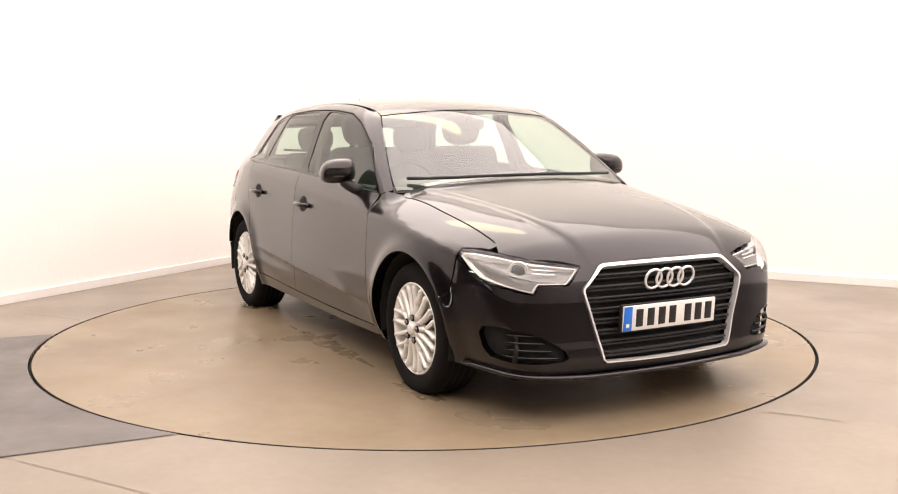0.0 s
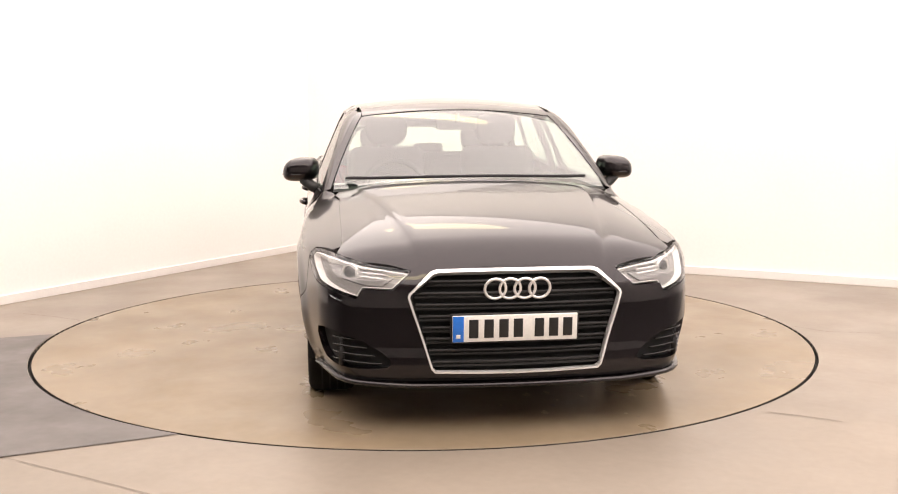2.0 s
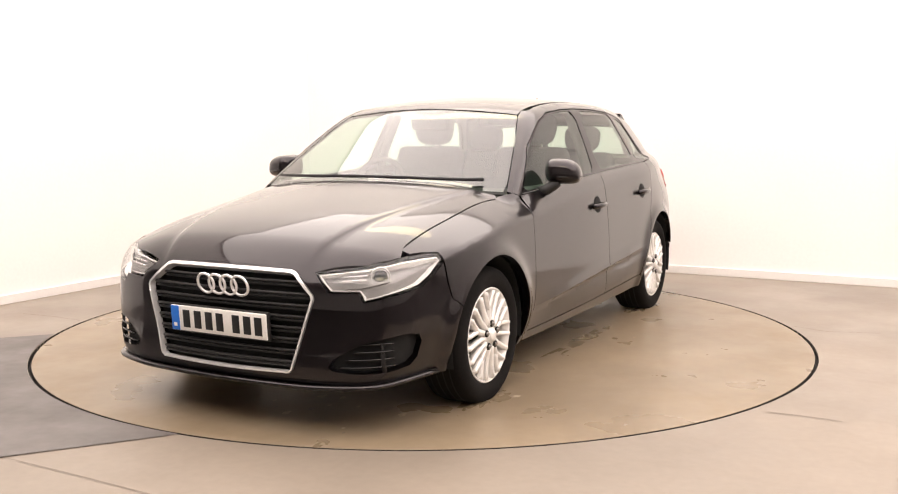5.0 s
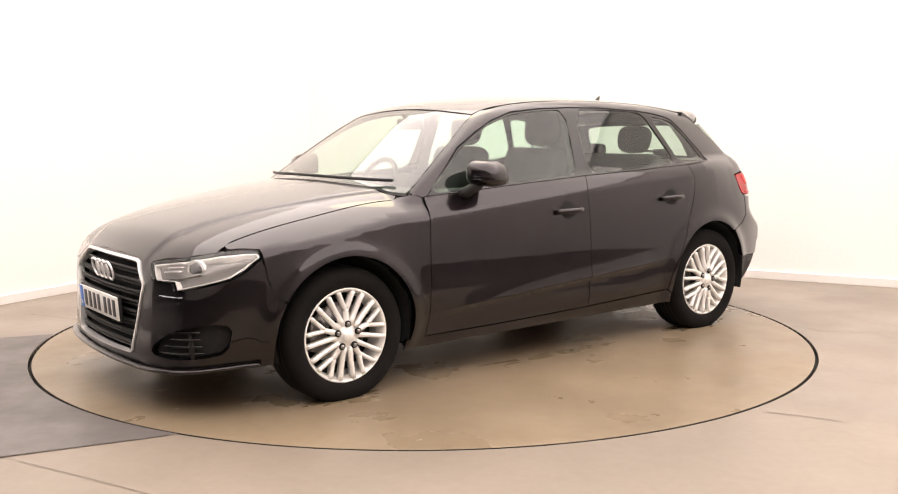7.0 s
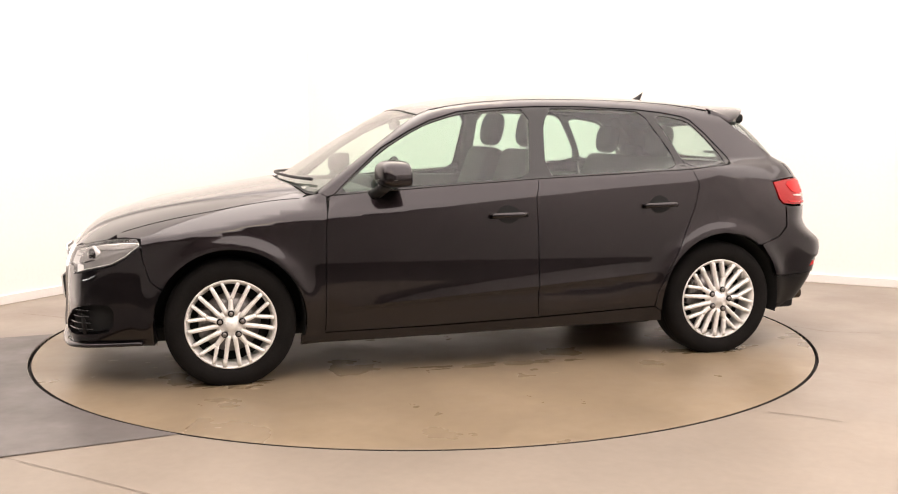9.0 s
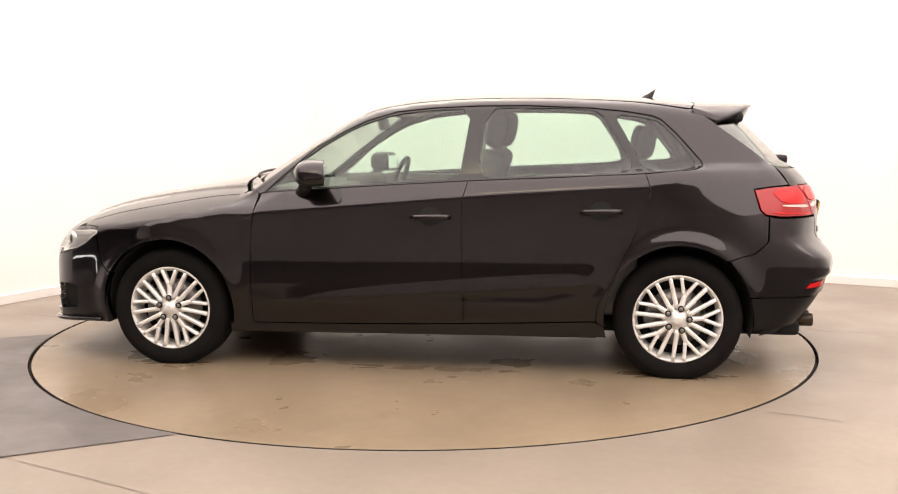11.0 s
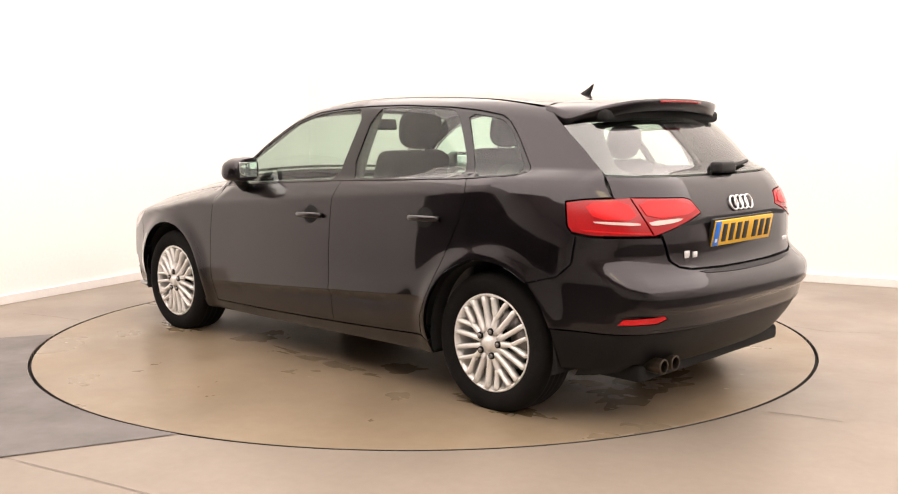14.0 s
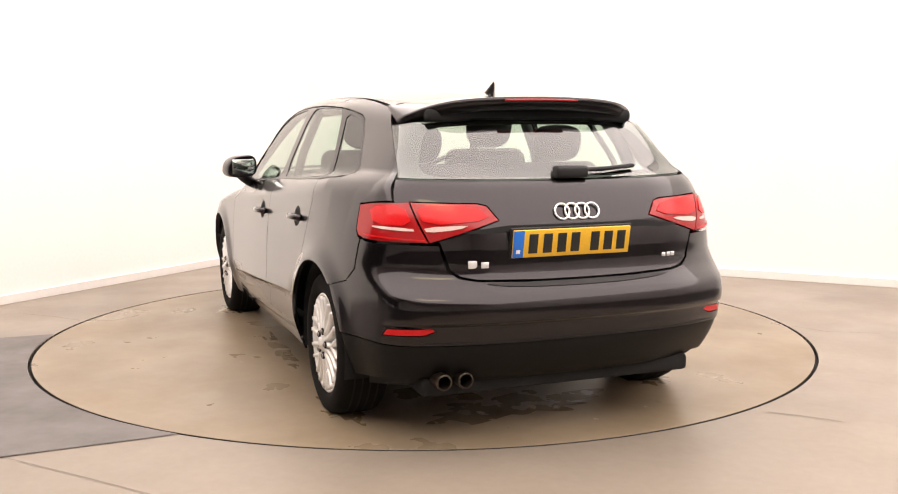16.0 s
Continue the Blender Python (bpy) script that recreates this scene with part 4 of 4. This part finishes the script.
def plate(name, x, y, z, tilt, face, base, owner):
    """A number plate with plain bars for its characters."""
    m = pose(x, y, z, 0, tilt, 0 if face > 0 else 180)
    p = part(name, turned(block(-0.006, 0.004, -0.26, 0.26, -0.0555, 0.0555, 0.003), m), base, owner, "number plate with plain dark bars")
    part("plate_backing", turned(block(-0.020, -0.004, -0.268, 0.268, -0.062, 0.062, 0.004), m), PLASTIC, p)
    part("plate_band", turned(block(0.002, 0.0055, -0.259, -0.214, -0.054, 0.054, 0.001), m), BLUE, p, "blue band")
    for c in (-0.173, -0.110, -0.048, 0.012, 0.100, 0.160, 0.219):
        part("bar", turned(block(0.002, 0.0055, c - 0.0195, c + 0.0195, -0.039, 0.039, 0.001), m), INK, p)
    part("band_mark", turned(block(0.003, 0.0062, -0.246, -0.228, -0.038, -0.022, 0.001), m), PLATE_WHITE, p)


plate("front_plate", on_front(0, 0.43)[0] + 0.014, -0.013, 0.431, 4, 1, PLATE_WHITE, bumper_f)
plate("rear_plate", on_rear(0, 0.79)[0] - 0.006, 0.038, 0.797, 10, -1, PLATE_YELLOW, hatch)
# the shade over the plate is a flat black strip on the tailgate
skin("plate_recess_shade", "rear", rear_pair([(0, 0.868), (0.31, 0.868), (0.50, 0.845), (0.40, 0.838), (0.30, 0.845), (0, 0.846)]), LINER_SHADE, hatch, "flat black strip painting the shade of the handle recess", step=0.02, gap=0, depth=0.002, lift=0.002)
for y0, y1, zc, h in ((0.470, 0.432, 0.722, 0.030), (0.420, 0.388, 0.719, 0.024)):
    q = on_rear((y0 + y1) / 2, zc)
    part("model_badge", block(q[0] - 0.004, q[0] + 0.002, y1, y0, zc - h / 2, zc + h / 2, 0.002), CHROME, hatch, "small silver letter-sized bar")
for y in (-0.405, -0.432, -0.455):
    q = on_rear(abs(y), 0.722)
    part("model_badge", block(q[0] - 0.004, q[0] + 0.002, y - 0.009, y + 0.009, 0.713, 0.730, 0.002), CHROME, hatch, "small silver letter-sized bar")

# wipers
wp = [on_rear(y, z) + np.array((-0.022, 0, 0.006)) for y, z in ((0.02, 1.062), (-0.10, 1.066), (-0.22, 1.070), (-0.36, 1.078))]
part("rear_wiper", merged(tube([tuple(p) for p in wp], 0.009, 8), turned(block(-0.03, 0.03, -0.10, 0.045, -0.022, 0.028, 0.014, 3), pose(wp[0][0] + 0.004, 0.0, 1.062, 0, 0, 0))), PLASTIC, hatch, "black rear wiper with a wide pivot cover")
for sgn, y0, y1 in ((1, 0.62, -0.17), (1, -0.15, -0.66)):
    pts = [on_top(1.0 - 0.17 * (y / 0.7) ** 2, y) + np.array((0.02, 0, 0.012)) for y in np.linspace(y0, y1, 9)]
    part("wiper", tube([tuple(p) for p in pts], 0.008, 8), PLASTIC, car, "black windscreen wiper")
cowl = [(1.045, 0), (1.03, 0.25), (0.99, 0.45), (0.93, 0.66), (0.895, 0.735), (0.86, 0.728), (0.90, 0.63), (0.96, 0.44), (1.0, 0.25), (1.01, 0)]
skin("cowl", "top", cowl + [(x, -y) for x, y in reversed(cowl[1:-1])], PLASTIC, car, "black plastic scuttle under the windscreen", step=0.025, depth=0.01, lift=-0.008)

# aerial
aerial = bmesh.new()
loop = [[aerial.verts.new((-1.175 - 0.07 * u + dx * (1 - u) * 0.045 - (0.02 if u > 0.6 else 0) * 0, dy * 0.022 * (1 - u) ** 0.7, 1.400 + 0.062 * u ** 1.3)) for dx, dy in ((1.2, 0), (0.6, 1), (-0.6, 1), (-1, 0), (-0.6, -1), (0.6, -1))] for u in (0, 0.15, 0.35, 0.6, 0.85, 1)]
for a, b in zip(loop, loop[1:]):
    for i in range(6):
        aerial.faces.new((a[i], a[(i + 1) % 6], b[(i + 1) % 6], b[i]))
bmesh.ops.recalc_face_normals(aerial, faces=aerial.faces)
part("aerial", aerial, PLASTIC, car, "black shark-fin aerial")

# door mirrors and handles
for sgn in (1, -1):
    def mirror_shell():
        bm = bmesh.new()
        bmesh.ops.create_icosphere(bm, subdivisions=4, radius=1)
        for v in bm.verts:
            x, y, z = v.co
            px = math.copysign(abs(x) ** 0.75, x) * 0.098
            if x < 0:
                px = max(px, -0.05)
            py = math.copysign(abs(y) ** 0.62, y) * 0.096
            pz = math.copysign(abs(z) ** 0.66, z) * (0.074 if z > 0 else 0.058)
            pz += 0.016 * (-y) * (1 if z > 0 else 0.3)
            v.co = (px, py * (1 - 0.10 * max(z, 0)), pz)
        return bm
    at = pose(0.505, sgn * 0.898, 1.012, 0, 0, sgn * 14)
    if sgn < 0:
        at = at @ Matrix.Diagonal((1, -1, 1, 1))
    mir = mirror_shell()
    turned(mir, at)
    bmesh.ops.recalc_face_normals(mir, faces=mir.faces)
    owner = doors_f[0] if sgn > 0 else doors_f[1]
    shell = part("door_mirror", mir, PAINT, owner, "dark painted door mirror")
    base = [(0.60, sgn * 0.80, 0.915), (0.585, sgn * 0.83, 0.925), (0.565, sgn * 0.858, 0.945), (0.553, sgn * 0.885, 0.968)]
    part("mirror_foot", tube(base, 0.036, 10, flat=0.8), PLASTIC, shell, "black mirror foot")
    gl = turned(block(-0.003, 0.003, -0.070, 0.070, -0.040, 0.046, 0.002), at @ pose(-0.0505, -0.002, 0.004))
    bmesh.ops.recalc_face_normals(gl, faces=gl.faces)
    part("mirror_pane", gl, MIRROR_GLASS, shell, "mirror glass")
    st = [(0.505 + 0.096 * math.cos(a), sgn * (0.903 + 0.096 * math.sin(a)), 0.994) for a in np.linspace(-0.9, 1.5, 12)]
    part("mirror_seam", tube(st, 0.0035, 6), GLOSS_BLACK, shell)

    for x, z, own in ((-0.085, 0.800, doors_f), (-0.935, 0.833, doors_r)):
        q = on_side(x, z)
        hb = tube([(x + 0.095, sgn * (q[1] + 0.006), z - 0.004), (x + 0.075, sgn * (q[1] + 0.026), z), (x + 0.03, sgn * (q[1] + 0.036), z + 0.002), (x - 0.04, sgn * (q[1] + 0.036), z + 0.003), (x - 0.08, sgn * (q[1] + 0.026), z + 0.003), (x - 0.10, sgn * (q[1] + 0.005), z + 0.001)], 0.012, 10, flat=1.15)
        h = part("handle", hb, PAINT, own[0] if sgn > 0 else own[1], "dark bar door handle over a scooped recess")
        # flat black oval on the door paints the shade of the handle's scoop
        cup = [(x + 0.058 * math.cos(a), z + 0.003 + 0.047 * math.sin(a)) for a in np.linspace(0, 2 * math.pi, 25)[:-1]]
        skin("handle_cup_shade", "side", cup, LINER_SHADE, h, "flat dark oval painting the shade of the handle's recess", step=0.02, gap=0, depth=0.001, lift=0.0015, flip=sgn < 0)


# wheels
def spoke(a0, a1, r0, r1, w0, w1):
    bm = bmesh.new()
    p0, p1 = (Vector((r * math.cos(a), r * math.sin(a))) for r, a in ((r0, a0), (r1, a1)))
    way = (p1 - p0).normalized()

    def at(p, off, d):
        return bm.verts.new((p.x - off * way.y, d, p.y + off * way.x))
    dish = lambda r: 0.014 - 0.030 * ((r - 0.05) / 0.16) + 0.026 * ((r - 0.05) / 0.16) ** 2
    rows = []
    for k in range(7):
        u = k / 6
        p, w = p0.lerp(p1, u), w0 + (w1 - w0) * u
        d = dish(p.length)
        rows.append([at(p, -w, d - 0.012), at(p, -w * 0.72, d), at(p, w * 0.72, d), at(p, w, d - 0.012), at(p, w * 0.8, d - 0.036), at(p, -w * 0.8, d - 0.036)])
    for p, q in zip(rows, rows[1:]):
        for i in range(6):
            bm.faces.new((p[i], p[(i + 1) % 6], q[(i + 1) % 6], q[i]))
    bm.faces.new(rows[0])
    bm.faces.new(rows[-1])
    bmesh.ops.recalc_face_normals(bm, faces=bm.faces)
    return bm


def wheel():
    w = new("wheel")
    tyre = lathe([(0.205, -0.205), (0.25, -0.212), (0.292, -0.205), (0.310, -0.190), (0.316, -0.165), (0.3165, -0.100), (0.316, -0.030), (0.309, -0.008), (0.296, 0.006), (0.275, 0.014), (0.250, 0.013), (0.228, 0.004), (0.219, -0.004), (0.212, -0.03)], 96)
    t = part("tyre", tyre, RUBBER, w, "dusty black road tyre")
    for h in (-0.155, -0.120, -0.085, -0.050):
        part("tread_groove", lathe([(0.3172, h - 0.004), (0.3172, h + 0.004)], 96), LINER_SHADE, t)
    rim = part("rim", lathe([(0.200, -0.19), (0.196, -0.10), (0.194, -0.04), (0.203, -0.018), (0.210, -0.004), (0.216, 0.002), (0.2205, -0.002), (0.221, -0.012)], 96), ALLOY, w, "silver alloy rim with paired spokes")
    for k in range(5):
        a = radians(90 + 72 * k)
        # a forked Y between two straight spokes
        for name, sp in (("spoke", spoke(a + 0.0, a + 0.0, 0.045, 0.128, 0.014, 0.0115)), ("fork", spoke(a + 0.03, a + 0.19, 0.122, 0.207, 0.010, 0.0085)), ("fork", spoke(a - 0.03, a - 0.19, 0.122, 0.207, 0.010, 0.0085)),
                         ("spoke", spoke(a + 0.36, a + 0.455, 0.055, 0.207, 0.012, 0.010)), ("spoke", spoke(a - 0.36, a - 0.455, 0.055, 0.207, 0.012, 0.010))):
            part(name, sp, ALLOY, rim)
        c, s = math.cos(a), math.sin(a)
        part("bolt", turned(lathe([(0.001, 0.023), (0.008, 0.023), (0.010, 0.020), (0.0105, 0.0)], 12), pose(0.056 * c, 0, 0.056 * s)), STEEL, rim, "dark wheel bolt")
        # black ring paints the shade of the bolt's hole
        part("bolt_recess_shade", turned(lathe([(0.010, 0.0162), (0.0155, 0.0162), (0.0165, 0.010)], 20), pose(0.056 * c, 0, 0.056 * s)), LINER_SHADE, rim)
    part("hub", lathe([(0.001, 0.017), (0.027, 0.017), (0.031, 0.013), (0.046, 0.004), (0.070, -0.006), (0.074, -0.02)], 40), ALLOY, rim)
    part("hub_cap", lathe([(0.001, 0.021), (0.026, 0.0235), (0.0285, 0.017)], 32), ALLOY, rim, "grey centre cap")
    part("brake_disc", lathe([(0.06, -0.075), (0.145, -0.075), (0.145, -0.09)], 48), STEEL, w, "steel brake disc")
    # black disc paints the shade deep in the wheel barrel
    part("barrel_shadow", lathe([(0.001, -0.11), (0.196, -0.11)], 48), LINER_SHADE, w)
    part("caliper", block(0.085, 0.155, -0.115, -0.055, -0.07, 0.07, 0.012), STEEL, w, "grey brake caliper")
    return w


first = wheel()
first.parent = car
tagged(first, "silver multi-spoke alloy wheel with black tyre")
wheels = [first]
first.matrix_basis = pose(1.318, 0.862, 0.3015)
for x, sgn, turn in ((-1.318, 1, -15), (1.318, -1, 10), (-1.318, -1, 47)):
    w2 = copy_thing(first, pose(x, sgn * 0.852, 0.3015, 0, turn, 0) @ (pose(0, 0, 0) if sgn > 0 else pose(0, 0, 0, 0, 0, 180)))
    w2.parent = car
    wheels.append(w2)
first.matrix_basis = pose(1.318, 0.862, 0.3015, 0, 0, 0)


# inner shell, liners and floor pan
def shell_grid():
    """A black inner skin behind the panel gaps, from the sill to below the belt."""
    bm = bmesh.new()
    zs = np.linspace(0.2, 0.90, 22)
    n = 120
    rows = []
    for z in zs:
        a = np.linspace(0, 2 * math.pi, n, endpoint=False)
        way = np.stack([np.cos(a), np.sin(a), 0 * a], 1)
        ratio = np.stack([2.1 * np.cos(a), 0.86 * np.sin(a), 0 * a], 1)
        way = ratio / np.linalg.norm(ratio, axis=1, keepdims=True)
        o = np.tile((0.0, 0.0, z), (n, 1))
        P = meet(o, way, far=2.6)
        P -= 0.022 * slope(P)
        rows.append([bm.verts.new(p) for p in P])
    def arch(v):
        return any(math.hypot(v.co.x - xa, v.co.z - 0.31) < 0.385 for xa in (-1.318, 1.318)) and abs(v.co.y) > 0.5
    def lampish(v):
        return (v.co.x > 1.7 and v.co.z > 0.2) or v.co.x < -1.7 and v.co.z > 0.75
    for p, q in zip(rows, rows[1:]):
        for i in range(n):
            f = (p[i], p[(i + 1) % n], q[(i + 1) % n], q[i])
            if not any(arch(v) or lampish(v) for v in f):
                bm.faces.new(f)
    return bm


part("inner_shell", shell_grid(), LINER_SHADE, car, "black inner structure behind the panel gaps")
part("floor_pan", block(-1.95, 2.0, -0.62, 0.62, 0.185, 0.26, 0.02), LINER_SHADE, car, "black underside")
part("sill_floor", block(-0.93, 0.93, -0.81, 0.81, 0.185, 0.25, 0.015), LINER_SHADE, car, "black underside")
part("nose_core", block(1.72, 1.98, -0.55, 0.55, 0.22, 0.60, 0.03), LINER_SHADE, car, "black structure behind the grille")
part("tail_core", block(-1.90, -1.72, -0.60, 0.60, 0.24, 0.88, 0.03), LINER_SHADE, car, "black structure behind the bumper")
for xa in (-1.318, 1.318):
    for sgn in (1, -1):
        liner = lathe([(0.36, 0.0), (0.365, -0.30), (0.001, -0.30)], 48)
        bmesh.ops.delete(liner, geom=[v for v in liner.verts if v.co.z < -0.12], context="VERTS")
        turned(liner, pose(xa, sgn * 0.862, 0.31, 0, 0, 0 if sgn > 0 else 180))
        part("wheel_arch_liner", liner, LINER_SHADE, car, "black wheel-arch liner")

# ---- cabin ----
def cushion(x0, x1, y0, y1, z0, z1, bevel, m=None):
    bm = block(x0, x1, y0, y1, z0, z1, bevel, 4)
    return turned(bm, m) if m else bm


def pillow(hx, hy, z0, z1, m):
    """A rounded headrest."""
    bm = bmesh.new()
    bmesh.ops.create_icosphere(bm, subdivisions=3, radius=1)
    for v in bm.verts:
        c = [math.copysign(abs(k) ** 0.68, k) for k in v.co]
        v.co = (c[0] * hx, c[1] * hy * (1 + 0.06 * c[2]), (z0 + z1) / 2 + c[2] * (z1 - z0) / 2)
    return turned(bm, m)


def seat(x, y, name):
    s = part(name, cushion(-0.26, 0.26, -0.25, 0.25, -0.09, 0.07, 0.05, pose(x, y, 0.55, 0, -6, 0)), SEAT, car, "dark cloth seat with headrest")
    part("backrest", cushion(-0.07, 0.06, -0.24, 0.24, 0.0, 0.60, 0.055, pose(x - 0.26, y, 0.56, 0, -20, 0)), SEAT, s)
    part("headrest", pillow(0.055, 0.135, -0.02, 0.19, pose(x - 0.48, y, 1.155, 0, -12, 0)), SEAT, s)
    for dy in (-0.055, 0.055):
        part("headrest_post", tube([(x - 0.455, y + dy, 1.08), (x - 0.475, y + dy, 1.17)], 0.007, 8), CHROME, s, "thin bright headrest post")
    return s


seat(0.12, 0.36, "front_seat")
seat(0.12, -0.36, "front_seat")
bench = part("rear_bench", cushion(-0.26, 0.26, -0.60, 0.60, -0.09, 0.07, 0.05, pose(-0.72, 0, 0.55, 0, -6, 0)), SEAT, car, "dark cloth rear bench with headrests")
part("backrest", cushion(-0.07, 0.06, -0.60, 0.60, 0.0, 0.55, 0.05, pose(-0.98, 0, 0.56, 0, -22, 0)), SEAT, bench)
for y in (-0.37, 0.37):
    part("headrest", pillow(0.048, 0.128, -0.02, 0.16, pose(-1.165, y, 1.10, 0, -10, 0)), SEAT, bench)
part("headrest", cushion(-0.04, 0.035, -0.11, 0.11, -0.02, 0.055, 0.03, pose(-1.17, 0, 1.085, 0, -10, 0)), SEAT, bench)
dash = part("dashboard", merged(cushion(0.50, 0.95, -0.68, 0.68, 0.70, 0.925, 0.06), cushion(0.42, 0.62, -0.52, -0.20, 0.86, 0.965, 0.04)), TRIM, car, "dark grey dashboard under the windscreen")
sw = turned(ring_torus(0.178, 0.016, 48, 10), pose(0.33, -0.36, 0.895, 0, 0, 90) @ pose(0, 0, 0, -24, 0, 0))
wheel_ob = part("steering_wheel", sw, PLASTIC, car, "black three-spoke steering wheel")
part("steering_boss", turned(block(-0.16, 0.16, -0.02, 0.02, -0.045, 0.04, 0.018, 3), pose(0.34, -0.36, 0.885, 0, 0, 90) @ pose(0, 0, 0, -24, 0, 0)), PLASTIC, wheel_ob)
part("interior_mirror", cushion(-0.012, 0.012, -0.12, 0.12, -0.033, 0.033, 0.011, pose(0.33, 0.0, 1.268, 0, 10, 0)), PLASTIC, car, "black rear-view mirror")
part("mirror_stem", tube([(0.345, 0, 1.285), (0.385, 0, 1.325)], 0.012, 8), PLASTIC, car)
part("parcel_shelf", block(-1.72, -1.16, -0.56, 0.56, 0.955, 0.975, 0.008), TRIM, car, "dark parcel shelf")
for sgn in (1, -1):
    part("door_card", block(-1.12, 0.83, sgn * 0.755 - 0.02, sgn * 0.755 + 0.02, 0.30, 0.945, 0.015), TRIM, car, "dark grey inner door trim")
    for name, pts in (("inner_pillar", [(-0.29, 0.735, 0.96), (-0.30, 0.69, 1.12), (-0.31, 0.60, 1.33)]), ("inner_rear_pillar", [(-1.45, 0.62, 1.06), (-1.40, 0.60, 1.16), (-1.30, 0.55, 1.30)])):
        part(name, tube([(x, sgn * y, z) for x, y, z in pts], 0.045, 8, flat=0.5), TRIM, car, "grey pillar trim")
head_half = [(0.30, 0), (0.29, 0.3), (0.26, 0.5), (-0.3, 0.53), (-0.9, 0.53), (-1.25, 0.50), (-1.36, 0.35), (-1.38, 0)]
skin("headliner", "top", head_half + [(x, -y) for x, y in reversed(head_half[1:-1])], HEADLINER, car, "pale cloth headliner", step=0.06, depth=0.01, lift=-0.03)
part("load_bay", block(-1.88, -1.15, -0.56, 0.56, 0.60, 0.95, 0.02), TRIM, car, "dark boot trim")


# ---- what moves ----
TURN = [(0.0, -62.6), (0.5, -66.2), (1.0, -71.75), (1.5, -77.6), (2.0, -83.8), (2.5, -89.7), (3.0, -95.9), (3.5, -101.7), (4.0, -107.9), (4.5, -113.7), (5.3, -123.2), (6.1, -132.8), (7.0, -143.45), (7.5, -149.15), (8.0, -155.1),
        (8.5, -160.8), (9.0, -166.8), (9.8, -175.9), (10.6, -184.9), (11.5, -195.25), (12.0, -201.4), (12.5, -207.25), (13.0, -213.35), (13.5, -219.2), (14.0, -225.5), (14.5, -231.35), (15.0, -237.6), (15.5, -243.6), (16.0, -249.7)]


def motions():
    """The turntable turns, and the car stands on it."""
    walk(turntable, [(t, pose(0, 0, 0, 0, 0, a)) for t, a in TURN])
    walk(car, [(t, pose(0, 0, 0, 0, 0, a) @ pose(-0.1064, 0.1565, 0)) for t, a in TURN])


motions()
